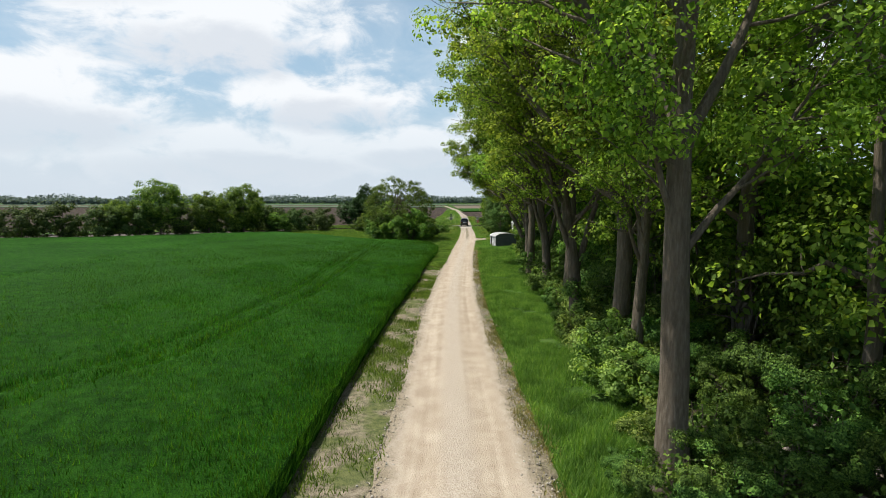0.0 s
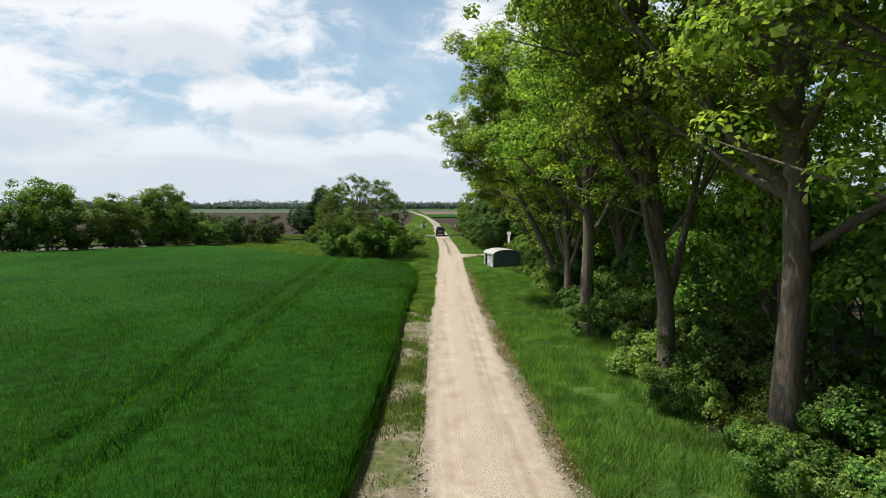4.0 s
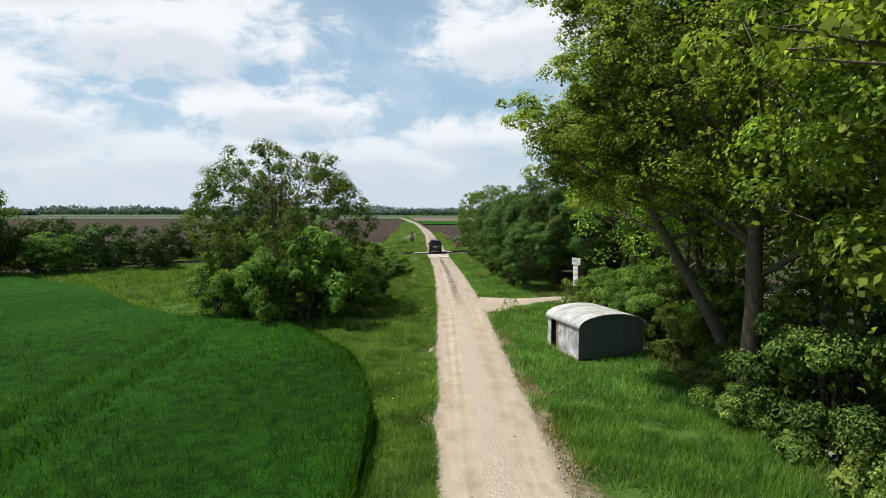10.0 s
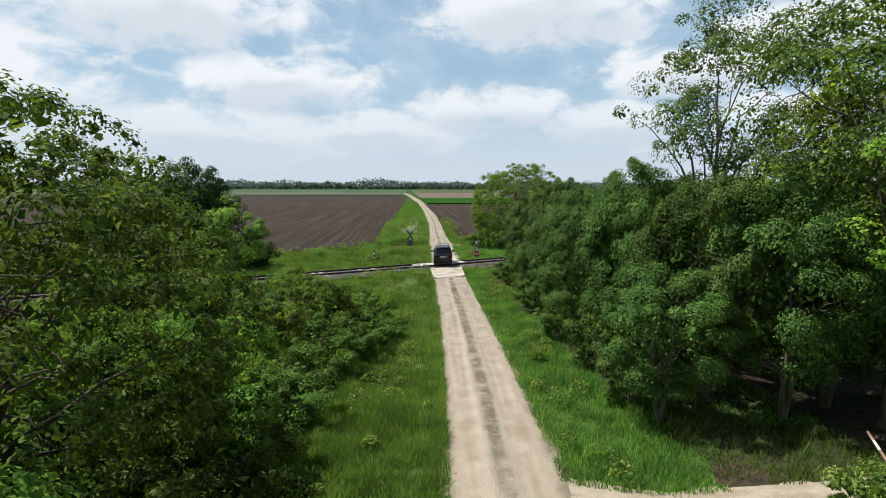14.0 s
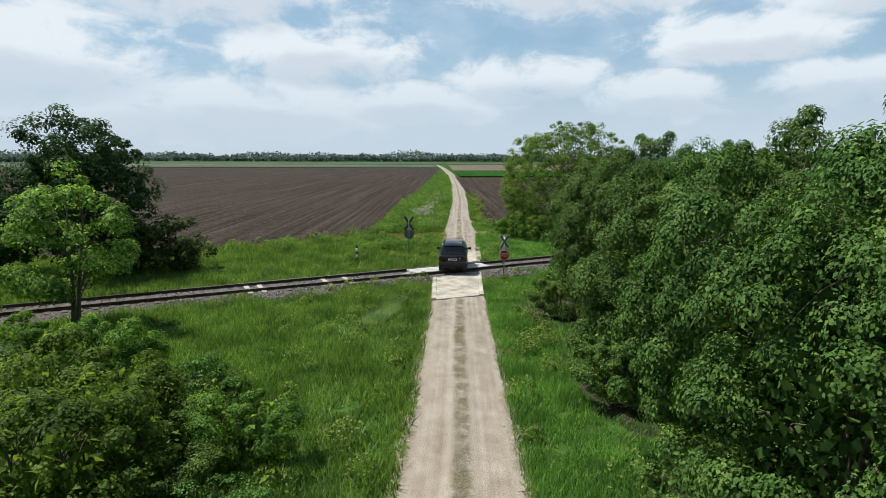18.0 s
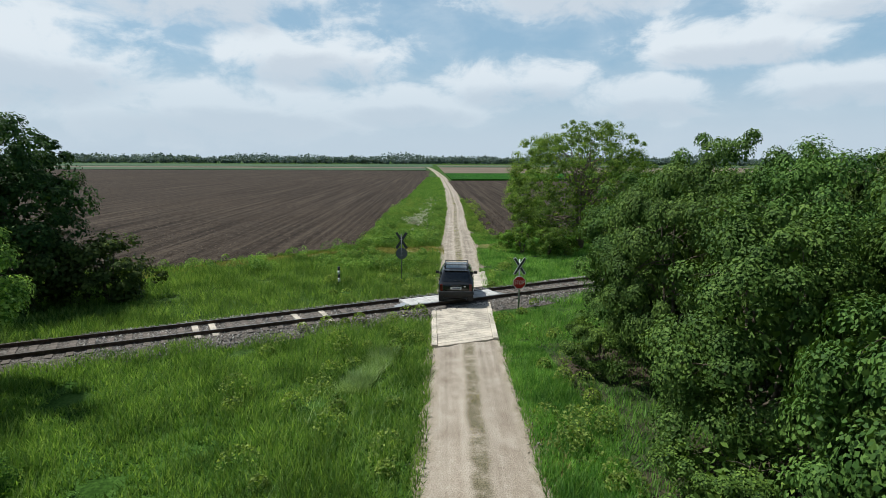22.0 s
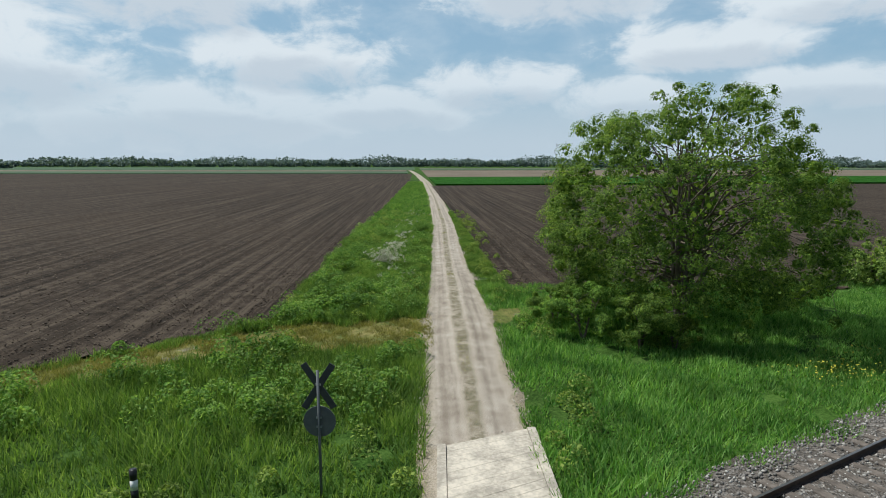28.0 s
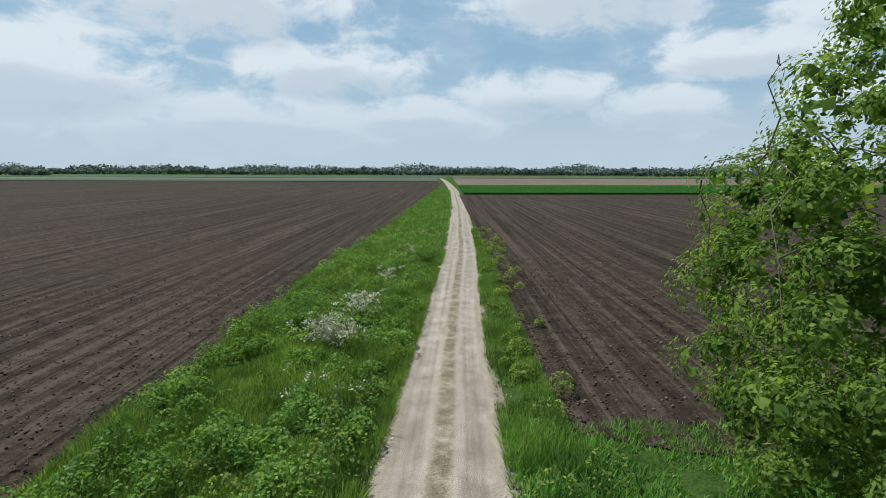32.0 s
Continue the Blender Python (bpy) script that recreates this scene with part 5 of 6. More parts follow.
place(dark_shrub, [(-12.4, 131.2, 0, 1.0, 1.0), (-15.5, 130.0, 80, 1.05, 1.1), (-26.0, 124.0, 10, 1.3, 1.0), (-31.0, 121.0, 50, 1.2, 1.0), (-36.0, 118.5, 200, 1.3, 1.1), (-41.0, 116.0, 20, 1.2, 1.0), (-24.0, 113.0, 20, 1.0, 1.0), (-28.5, 111.5, 20, 1.2, 1.1), (-33.0, 109.5, 90, 1.3, 1.1), (-37.0, 106.5, 170, 1.4, 1.1), (-41.0, 103.0, 250, 1.4, 1.1), (-45.5, 98.5, 30, 1.4, 1.0), (-50.0, 94.5, 60, 1.4, 1.1), (-54.5, 91.5, 100, 1.5, 1.0), (-59.5, 89.5, 10, 1.5, 1.1), (-65.0, 88.5, 70, 1.5, 1.0), (-71.0, 88.0, 140, 1.5, 1.0), (-77.0, 87.5, 200, 1.5, 1.1), (-83.0, 87.0, 20, 1.6, 1.0)])
place(make_tree(44, 8.6, 0.2, 0.2, (0, 0, 5.0), (3.7, 3.5, 3.9), 170, 70, 0.9, (0.27, 0.19), "leaf_bright", "round-crowned field tree above the hedge", limbs=10, zmin=1.0, shell=0.5, name="field_tree", twigs=20, lump=0.35, group="trees in the far hedge"), [(-47.0, 96.0, 0, 1.05, 1.0), (-41.0, 101.0, 90, 0.85, 1.0), (-36.0, 104.5, 200, 1.0, 1.0), (-52.5, 93.5, 60, 0.8, 0.85), (-31.0, 108.0, 300, 0.6, 0.7)])

# lone round tree past the crossing
lone = make_tree(51, 9.6, 0.08, 0.15, (0, 0, 4.7), (6.3, 6.0, 5.2), 800, 150, 0.52, (0.10, 0.05), "leaf_bright", fill=1100, core=0.22, cores=12, label="large round lone tree with many stems and pale green leaves", limbs=14, zmin=1.2, shell=0.68, stems=7, skirt=50, name="lone_tree", twigs=150, lump=0.09)
place(lone, [(15.7, 149.0, 0, 1.0, 1.0)])
for x, y, s in ((10.6, 146.6, 0.66), (12.4, 145.2, 0.6), (13.6, 144.9, 0.4), (10.0, 148.8, 0.5)):
    copy_thing(shrub_l, scaled(x, y, 0, rs.uniform(0, 360), s * 1.0, s * 0.95))["group"] = "bushes below the lone tree"
for x, y, s in ((30.0, 155.5, 1.1), (33.5, 158.0, 1.2), (38.0, 159.5, 1.3)):
    copy_thing(shrub_c, scaled(x, y, 0, rs.uniform(0, 360), s * 1.5, s * 2.2))["group"] = "bushes along the railway"

# distant line of trees, its leaf colour paled to imitate haze
r2 = np.random.default_rng(9)
cl, wd = [], []
for y0, x0, x1, num, h in ((1020, -1500, 1500, 900, 13), (1080, -1600, 1600, 900, 19), (760, -900, -420, 160, 9), (900, 250, 900, 110, 8)):
    xx = np.linspace(x0, x1, num) + r2.uniform(-3, 3, num)
    hh = h * (0.72 + 0.28 * np.sin(xx * 0.011 + y0) * np.sin(xx * 0.037)) * r2.uniform(0.75, 1.15, num)
    for a, b in zip(xx, hh):
        c = np.array([a, y0 + r2.uniform(-15, 15), b * 0.5])
        cl.append(c + unit(r2.normal(size=(46, 3))) * np.array([b * 0.62, b * 0.42, b * 0.5]) * r2.uniform(0.45, 1.0, (46, 1)))
pos = np.concatenate(cl)
tagged(new("distant_woodland", mesh_np("distant_woodland", *leaves(r2, pos, unit(r2.normal(size=pos.shape) + np.array([0, -0.5, 0.9])), 3.6, 3.0), "leaf_far")), "line of distant woodland on the horizon, haze painted into its leaf colour", "woodland", kind="stuff")

# ================= railway =================
RM = Matrix.Translation(RAIL_C) @ Matrix.Rotation(RAIL_A, 4, "Z")
bm = bmesh.new()
sec = [(-2.3, -0.03), (-1.5, 0.14), (-0.6, 0.16), (0.6, 0.16), (1.5, 0.14), (2.3, -0.03)]
n_s = 160
grid = [[bm.verts.new(RM @ Vector((-110 + 190 * q / n_s, a + 0.12 * math.sin(q * 1.7 + a * 3) * (abs(a) > 2), b + 0.02 * math.sin(q * 2.3 + a * 5)))) for a, b in sec] for q in range(n_s + 1)]
for q in range(n_s):
    for w in range(5):
        bm.faces.new((grid[q][w], grid[q + 1][w], grid[q + 1][w + 1], grid[q][w + 1]))
bed = tagged(part("ballast_bed", bm, "ballast", smooth=True), "grey crushed-stone railway ballast bed", "ballast", kind="structure")
# loose stones on the near part of the bed
rb = np.random.default_rng(3)
k = 9000
a, b = rb.uniform(-16, 18, k), rb.uniform(-2.3, 2.3, k)
a = a[(np.abs(b) > 0.72) | (np.abs(a) > 2.8)]; b = b[:len(a)] if len(b) == len(a) else rb.uniform(-2.3, 2.3, len(a))
keep = ~((np.abs(a) < 3.0) & (np.abs(b) < 0.95))
a, b = a[keep], b[keep]
z = np.where(np.abs(b) < 1.5, 0.16, 0.16 - (np.abs(b) - 1.5) * 0.2)
cen = np.stack([RAIL_C.x + a * RAIL_D.x + b * RAIL_N.x, RAIL_C.y + a * RAIL_D.y + b * RAIL_N.y, z], -1)
oct_v = np.array([[1, 0, 0], [-1, 0, 0], [0, 1, 0], [0, -1, 0], [0, 0, 1], [0, 0, -1]], float)
oct_f = np.array([[0, 2, 4], [2, 1, 4], [1, 3, 4], [3, 0, 4], [2, 0, 5], [1, 2, 5], [3, 1, 5], [0, 3, 5]])
sz = rb.uniform(0.025, 0.055, (len(cen), 1, 1)) * rb.uniform(0.7, 1.3, (len(cen), 6, 3))
sv = (cen[:, None] + oct_v[None] * sz).reshape(-1, 3)
sf = (np.arange(len(cen))[:, None, None] * 6 + oct_f[None]).reshape(-1, 3)
m, n = material("ballast_stone"); M["stone"] = m
finish(n, n.ramp(n.add("ShaderNodeNewGeometry").outputs["Random Per Island"], [(0.0, (0.08, 0.075, 0.07)), (0.6, (0.22, 0.205, 0.19)), (1.0, (0.42, 0.40, 0.37))]), 0.9)
tagged(new("ballast_stones", mesh_np("ballast_stones", sv, sf, "stone")), "loose grey ballast stones beside the rails", "stones", kind="stuff")

sleeper_me = None
track = thing("railway_track", RM, "single rusty railway track on worn sleepers", "railway track")
for q in range(-150, 110):
    x = q * 0.62
    if sleeper_me is None:
        bm = box(0.24, 2.5, 0.12, None, 0.015)
        sleeper_me = bpy.data.meshes.new("sleeper"); bm.to_mesh(sleeper_me); bm.free(); sleeper_me.materials.append(M["sleeper"])
    if abs(x) < 2.7:
        continue
    o = child("sleeper", sleeper_me, track)
    o.matrix_basis = pose(x, 0, 0.125, 0, 0, (q * 37 % 7 - 3) * 0.4)
rail_sec = [(-0.06, 0), (0.06, 0), (0.06, 0.012), (0.012, 0.03), (0.010, 0.105), (0.034, 0.115), (0.034, 0.145), (-0.034, 0.145), (-0.034, 0.115), (-0.010, 0.105), (-0.012, 0.03), (-0.06, 0.012)]
for s in (-1, 1):
    r = part("rail", prism(rail_sec, 190, Matrix.Translation((-15, s * 0.752, 0.185)) @ Matrix.Rotation(radians(90), 4, "Z")), "rail", track, "dark rusty steel rail")
    part("rail_head", box(190, 0.056, 0.006, Matrix.Translation((-15, s * 0.752, 0.333))), "railtop", r, "bright worn running surface")
# pale concrete sleepers among the wooden ones
for x in (-11.86, -11.2, -7.73, -6.51):
    part("concrete_sleeper", box(0.24, 2.25, 0.05, Matrix.Translation((x, -0.05, 0.178)), 0.012), "concrete", track, "pale concrete sleeper")

deck = thing("crossing_deck", RM, "pale steel-edged concrete crossing plates between the rails", "crossing deck")
for q in range(8):
    part("deck_plate", box(0.62, 1.24, 0.12, Matrix.Translation((-2.3 + q * 0.64, 0, 0.262 + 0.003 * (q % 3))), 0.008), "plate", deck)
for s in (-1, 1):
    part("ramp_plate", box(0.55, 0.62, 0.03, Matrix.Translation((s * 2.82 - 0.06, -0.28, 0.25)) @ Matrix.Rotation(radians(14 * s), 4, "Y"), 0.004), "galv", deck, "dark sloping end plate")


def apron(name, c, rows, label):
    """A road slab of cast bars; c: the four corners from near left, near right, far right, far left."""
    root = thing(name, Matrix(), label, "road slab", kind="structure")
    c = [Vector((*p, 0)) for p in c]
    for q in range(rows):
        f0, f1 = q / rows, (q + 0.998) / rows
        a0, b0, a1, b1 = c[0].lerp(c[3], f0), c[1].lerp(c[2], f0), c[0].lerp(c[3], f1), c[1].lerp(c[2], f1)
        bm = bmesh.new()
        h = 0.10 + 0.006 * rs.uniform(-1, 1) + 0.06 * (f0 if "near" in label else 1 - f0)
        top = [bm.verts.new((p.x, p.y, h)) for p in (a0, b0, b1, a1)]
        low = [bm.verts.new((p.x, p.y, -0.05)) for p in (a0, b0, b1, a1)]
        bm.faces.new(top)
        for e in range(4):
            bm.faces.new((low[e], low[(e + 1) % 4], top[(e + 1) % 4], top[e]))
        bmesh.ops.bevel(bm, geom=[e for e in bm.edges if e.verts[0].co.z > 0 and e.verts[1].co.z > 0], offset=0.009, segments=1, affect="EDGES")
        part("slab_bar", bm, "concrete", root)
    for a, b, side in ((c[0], c[3], -1), (c[1], c[2], 1)):
        d = (b - a)
        part("kerb", box(0.22, d.length, 0.16, Matrix.Translation((a + b) / 2 + Vector((side * 0.115, 0, 0.075))) @ Matrix.Rotation(-math.atan2(d.x, d.y), 4, "Z"), 0.02), "concrete", root, "pale concrete edge kerb")
    return root


apron("road_apron", [(3.85, 123.9), (6.05, 124.8), (6.3, 130.6), (3.85, 129.4)], 19, "worn cast concrete road slab on the near side of the rails")
apron("road_apron", [(4.4, 133.1), (6.6, 134.2), (6.75, 138.5), (4.6, 137.7)], 14, "worn cast concrete road slab beyond the rails")


# ================= signs =================
def cross_blades(root, z, front, w=0.95):
    for s in (-1, 1):
        b = part("cross_blade", box(0.14, 0.025, w, Matrix.Translation((0, -0.05 * front - 0.014 * s, z)) @ Matrix.Rotation(radians(33 * s), 4, "Y"), 0.005), "white" if front > 0 else "dark_blade", root, "white and red cross blade" if front > 0 else "dark back of a cross blade")
        if front > 0:
            part("border", box(0.10, 0.006, w * 0.94, Matrix.Translation((0, -0.067 - 0.014 * s, z)) @ Matrix.Rotation(radians(33 * s), 4, "Y")), "dark_blade", b, "dark centre stripe of the blade")


stop = thing("stop_sign", pose(7.8, 129.7, 0, 0, 0, 4), "red octagonal stop sign under a railway warning cross", "road sign")
part("post", cyl(0.035, 2.5, Matrix.Translation((0, 0, 1.2))), "galv", stop, smooth=True)
oc = [(0.325 * math.cos(radians(22.5 + 45 * q)), 0.325 * math.sin(radians(22.5 + 45 * q))) for q in range(8)]
plate_ob = part("sign_plate", prism([(x * 1.0, z) for x, z in oc], 0.015, Matrix.Translation((0, -0.045, 1.32))), "white", stop, "white edge of the octagon")
part("red_face", prism([(x * 0.93, z * 0.93) for x, z in oc], 0.006, Matrix.Translation((0, -0.056, 1.32))), "red", plate_ob, "red octagonal face")
cu = bpy.data.curves.new("lettering", "FONT")
cu.body, cu.size, cu.align_x, cu.align_y, cu.extrude = "STOP", 0.255, "CENTER", "CENTER", 0.003
tmp = new("lettering_curve", cu)
dg = bpy.context.evaluated_depsgraph_get()
me = bpy.data.meshes.new_from_object(tmp.evaluated_get(dg))
bpy.data.objects.remove(tmp)
me.materials.clear(); me.materials.append(M["white"])
let = child("lettering", me, plate_ob, "white letters reading STOP")
let.matrix_basis = Matrix.Translation((0, -0.064, 1.32)) @ Matrix.Rotation(radians(90), 4, "X") @ Matrix.Diagonal((0.8, 1.05, 1, 1))
cross_blades(stop, 2.12, 1)

back = thing("crossing_sign", pose(1.9, 135.6, 0, 0, 0, -4), "railway warning cross and round sign seen from their dark backs", "road sign")
part("post", cyl(0.03, 2.9, Matrix.Translation((0, 0, 1.4))), "sign_back", back, smooth=True)
part("sign_plate", cyl(0.33, 0.02, Matrix.Translation((0, 0.05, 1.75)) @ Matrix.Rotation(radians(90), 4, "X"), 28), "sign_back", back, "grey back of a round sign")
cross_blades(back, 2.5, -1, 1.1)
for z in (1.65, 1.85, 2.55):
    part("clamp", box(0.11, 0.05, 0.035, Matrix.Translation((0, 0.01, z)), 0.004), "galv", back)

post = thing("marker_post", pose(-1.65, 135.2, 0), "short black and white striped railway marker post", "marker post")
for q in range(5):
    part("band", cyl(0.07, 0.21, Matrix.Translation((0, 0, 0.105 + q * 0.21)), 14), "black" if q % 2 == 0 else "white", post, "black band" if q % 2 == 0 else "white band", True)

info = thing("notice_board", pose(10.6, 87.9, 0.28, 0, 0, -60), "white weathered notice board on a white panel post", "notice board")
part("panel", box(0.36, 0.05, 1.75, Matrix.Translation((0, 0, 1.35)), 0.008), "white", info, "tall narrow white panel")
board = part("board", box(0.64, 0.04, 0.40, Matrix.Translation((0.08, -0.05, 2.45)), 0.008), "white", info, "white printed board")
for z, w in ((2.56, 0.5), (2.49, 0.58), (2.42, 0.42), (2.35, 0.52)):
    part("printed_line", box(w, 0.004, 0.025, Matrix.Translation((0.08, -0.0735, z))), "ink", board, "faded printed line")
for z, w in ((1.95, 0.24), (1.6, 0.26), (1.2, 0.22)):
    part("printed_line", box(w, 0.004, 0.03, Matrix.Translation((0, -0.0285, z))), "ink", info, "faded printed line")
for z in (1.68, 1.30):
    part("seam", box(0.37, 0.006, 0.02, Matrix.Translation((0, -0.029, z))), "rust", info, "rusty seam of the panel")
part("leg", box(0.10, 0.08, 0.9, Matrix.Translation((0, 0.05, 0.35)), 0.006), "galv", info)

# barrier pole in the side track
bar = thing("barrier_pole", pose(11.8, 89.0, 1.05, 0, 0, 62), "thin faded red and white barrier pole", "barrier")
for q in range(6):
    part("band", cyl(0.035, 0.6, Matrix.Translation((0.3 + q * 0.6, 0, 0)) @ Matrix.Rotation(radians(90), 4, "Y"), 10), "rust" if q % 2 else "white", bar, smooth=True)
part("support", box(0.08, 0.08, 1.15, Matrix.Translation((0, 0, -0.5)), 0.006), "galv", bar)

# ================= hut =================
hut = thing("hut", pose(6.9, 75.5, -0.07, 0, 0, 11), "grey sheet-metal hut with rounded roof and flaking paint", "hut")
HWD, HLN, HH, HR = 2.85, 2.72, 1.32, 0.46
arc = [(HWD / 2 - HWD / 2 * math.cos(math.pi * q / 18), HH + HR * math.sin(math.pi * q / 18)) for q in range(19)]
gable = [(0.04, 0.08), (HWD - 0.04, 0.08)] + [(min(max(x, 0.04), HWD - 0.04), z - 0.03) for x, z in reversed(arc)]
part("gable", prism(gable, 0.04, Matrix.Translation((0, 0.03, 0))), "shed_gable", hut, "dark grey front gable")
part("gable", prism(gable, 0.04, Matrix.Translation((0, HLN - 0.03, 0))), "shed_gable", hut, "dark grey back gable")
bm = bmesh.new()
outer = [(x + (x - HWD / 2) * 0.03, z) for x, z in arc]
for q in range(18):
    (xa, za), (xb, zb) = outer[q], outer[q + 1]
    vs = [bm.verts.new((x, y, z + o)) for o in (0.0, 0.03) for x, y, z in ((xa, -0.10, za), (xb, -0.10, zb), (xb, HLN + 0.10, zb), (xa, HLN + 0.10, za))]
    bm.faces.new(vs[4:8]), bm.faces.new(vs[0:4][::-1])
    bm.faces.new((vs[0], vs[1], vs[5], vs[4])), bm.faces.new((vs[3], vs[7], vs[6], vs[2]))
bmesh.ops.remove_doubles(bm, verts=bm.verts[:], dist=0.002)
bmesh.ops.recalc_face_normals(bm, faces=bm.faces[:])
roof = part("roof", bm, "roof_metal", hut, "rounded pale weathered metal roof")
for y in (0.62, 1.36, 2.1):
    ring = [(x, z + 0.034) for x, z in outer]
    v, f = tube([(x, y, z) for x, z in ring], [0.006] * len(ring), 5)
    child("seam", mesh_np("seam", v, f, "roof_metal", True), roof, "raised roof seam")
for w in range(5):
    y0, wd = 0.02 + w * 0.43, 0.412
    if w < 4:
        part("wall_panel", box(0.03, wd, HH - 0.10, Matrix.Translation((0.015 + 0.004 * (w % 2), y0 + wd / 2, 0.08 + (HH - 0.1) / 2)), 0.004), "shed_wall", hut, "flaking grey and white wall panel")
part("wall_panel", box(0.03, 0.32, HH - 0.10, Matrix.Translation((0.018, HLN - 0.17, 0.08 + (HH - 0.1) / 2)), 0.004), "shed_wall", hut, "grey end wall panel")
part("door_leaf", box(0.03, 0.23, HH - 0.2, Matrix.Translation((0.06, 1.90, 0.10 + (HH - 0.2) / 2)), 0.004), "rust", hut, "rusty brown half-open door leaf")
part("door_rail", box(0.035, 0.24, 0.05, Matrix.Translation((0.045, 1.89, 0.82)), 0.004), "galv", hut)
# added sheet behind the door, the inside's shade painted on as near-black
part("inner_wall", box(0.02, 0.75, HH - 0.12, Matrix.Translation((0.28, 2.05, 0.08 + (HH - 0.12) / 2))), "doorway_shade", hut, "near-black panel that paints the shade behind the doorway")
part("wall_panel", box(0.03, HLN - 0.06, HH - 0.10, Matrix.Translation((HWD - 0.015, HLN / 2, 0.08 + (HH - 0.1) / 2)), 0.004), "shed_wall", hut, "grey back side wall")
part("sill_beam", box(0.10, HLN, 0.12, Matrix.Translation((0.03, HLN / 2, 0.05)), 0.01), "rust", hut, "rusty base beam")
part("sill_beam", box(0.10, HLN, 0.12, Matrix.Translation((HWD - 0.03, HLN / 2, 0.05)), 0.01), "rust", hut, "rusty base beam")
part("roof_trim", box(0.05, HLN + 0.2, 0.06, Matrix.Translation((-0.045, HLN / 2, HH - 0.01)), 0.008), "galv", hut, "grey eaves trim")


# ================= car =================
def car(m):
    root = thing("car", m, "boxy black five-door off-road car with roof rails", "car")
    # half sections from rear to front: y, half width at sill, at belt, sill z, belt z, roof half width, roof z
    st = [(0.00, 0.70, 0.74, 0.58, 0.98, 0.60, 1.02), (0.10, 0.80, 0.82, 0.52, 1.03, 0.66, 1.10), (0.30, 0.83, 0.85, 0.46, 1.05, 0.62, 1.60), (0.55, 0.84, 0.86, 0.29, 1.06, 0.63, 1.69), (1.4, 0.84, 0.86, 0.28, 1.04, 0.64, 1.72), (2.3, 0.84, 0.86, 0.28, 1.01, 0.63, 1.69), (2.65, 0.84, 0.86, 0.28, 1.00, 0.62, 1.60), (3.2, 0.84, 0.85, 0.28, 0.99, 0.74, 1.03), (3.9, 0.82, 0.83, 0.30, 0.93, 0.70, 0.97), (4.2, 0.74, 0.76, 0.38, 0.84, 0.60, 0.88)]
    bm = bmesh.new()
    rings = []
    for y, ws, wb, zs, zb, wr, zr in st:
        half = [(ws * 0.9, zs), (ws, zs + 0.10), (wb, (zs + zb) / 2), (wb * 0.985, zb), (wr + 0.03, zr - 0.10 if zr - zb > 0.2 else zr - 0.01), (wr * 0.88, zr), (wr * 0.4, zr + 0.015)]
        rings.append([bm.verts.new((x, y, z)) for x, z in half] + [bm.verts.new((-x, y, z)) for x, z in reversed(half)])
    for a, b in zip(rings, rings[1:]):
        for q in range(len(a)):
            w = (q + 1) % len(a)
            bm.faces.new((a[q], a[w], b[w], b[q]))
    bm.faces.new(rings[0]); bm.faces.new(rings[-1][::-1])
    bmesh.ops.recalc_face_normals(bm, faces=bm.faces[:])
    bmesh.ops.bevel(bm, geom=bm.edges[:], offset=0.012, segments=1, affect="EDGES")
    part("body", bm, "car_paint", root, "glossy black body", True)

    def pane(pts, name, mat, label, thick=0.012):
        b2 = bmesh.new()
        P = [Vector(p) for p in pts]
        nn = (P[1] - P[0]).cross(P[2] - P[0]).normalized() * thick
        f = [b2.verts.new(p) for p in P]
        g = [b2.verts.new(p + nn) for p in P]
        b2.faces.new(f[::-1]), b2.faces.new(g)
        for q in range(len(P)):
            w = (q + 1) % len(P)
            b2.faces.new((f[q], f[w], g[w], g[q]))
        return part(name, b2, mat, root, label)

    pane([(-0.60, 0.105, 1.13), (0.60, 0.105, 1.13), (0.53, 0.285, 1.55), (-0.53, 0.285, 1.55)], "rear_window", "glass", "dark tinted rear window")
    pane([(0.70, 3.17, 1.06), (-0.70, 3.17, 1.06), (-0.57, 2.68, 1.56), (0.57, 2.68, 1.56)], "windscreen", "glass", "dark windscreen")
    for s in (-1, 1):
        for y0, y1 in ((0.45, 1.25), (1.32, 2.0), (2.07, 2.75)):
            q = [(s * 0.862, y0, 1.09), (s * 0.862, y1, 1.07), (s * 0.70, y1 - 0.06, 1.52), (s * 0.70, y0 + 0.05, 1.54)]
            pane(q if s > 0 else q[::-1], "side_window", "glass", "dark side window")
        part("tail_lamp", box(0.13, 0.05, 0.34, Matrix.Translation((s * 0.69, 0.0, 0.86)) @ Matrix.Rotation(radians(6 * s), 4, "Z"), 0.015), "lamp_red", root, "red tail lamp")
        mir = part("mirror", box(0.20, 0.10, 0.15, Matrix.Translation((s * 0.98, 2.62, 1.10)), 0.03), "car_trim", root, "black door mirror")
        part("mirror_arm", box(0.10, 0.05, 0.05, Matrix.Translation((s * 0.88, 2.64, 1.06)), 0.01), "car_trim", mir)
        rail_ob = part("roof_rail", box(0.04, 1.75, 0.035, Matrix.Translation((s * 0.56, 1.42, 1.80)), 0.012), "car_trim", root, "black roof rail")
        for y in (0.65, 1.42, 2.2):
            part("rail_foot", box(0.05, 0.09, 0.08, Matrix.Translation((s * 0.56, y, 1.755)), 0.01), "car_trim", rail_ob)
        part("mud_flap", box(0.26, 0.015, 0.26, Matrix.Translation((s * 0.70, 0.22, 0.30)), 0.003), "car_trim", root)
        part("sill", box(0.06, 2.0, 0.10, Matrix.Translation((s * 0.85, 2.1, 0.32)), 0.02), "car_trim", root)
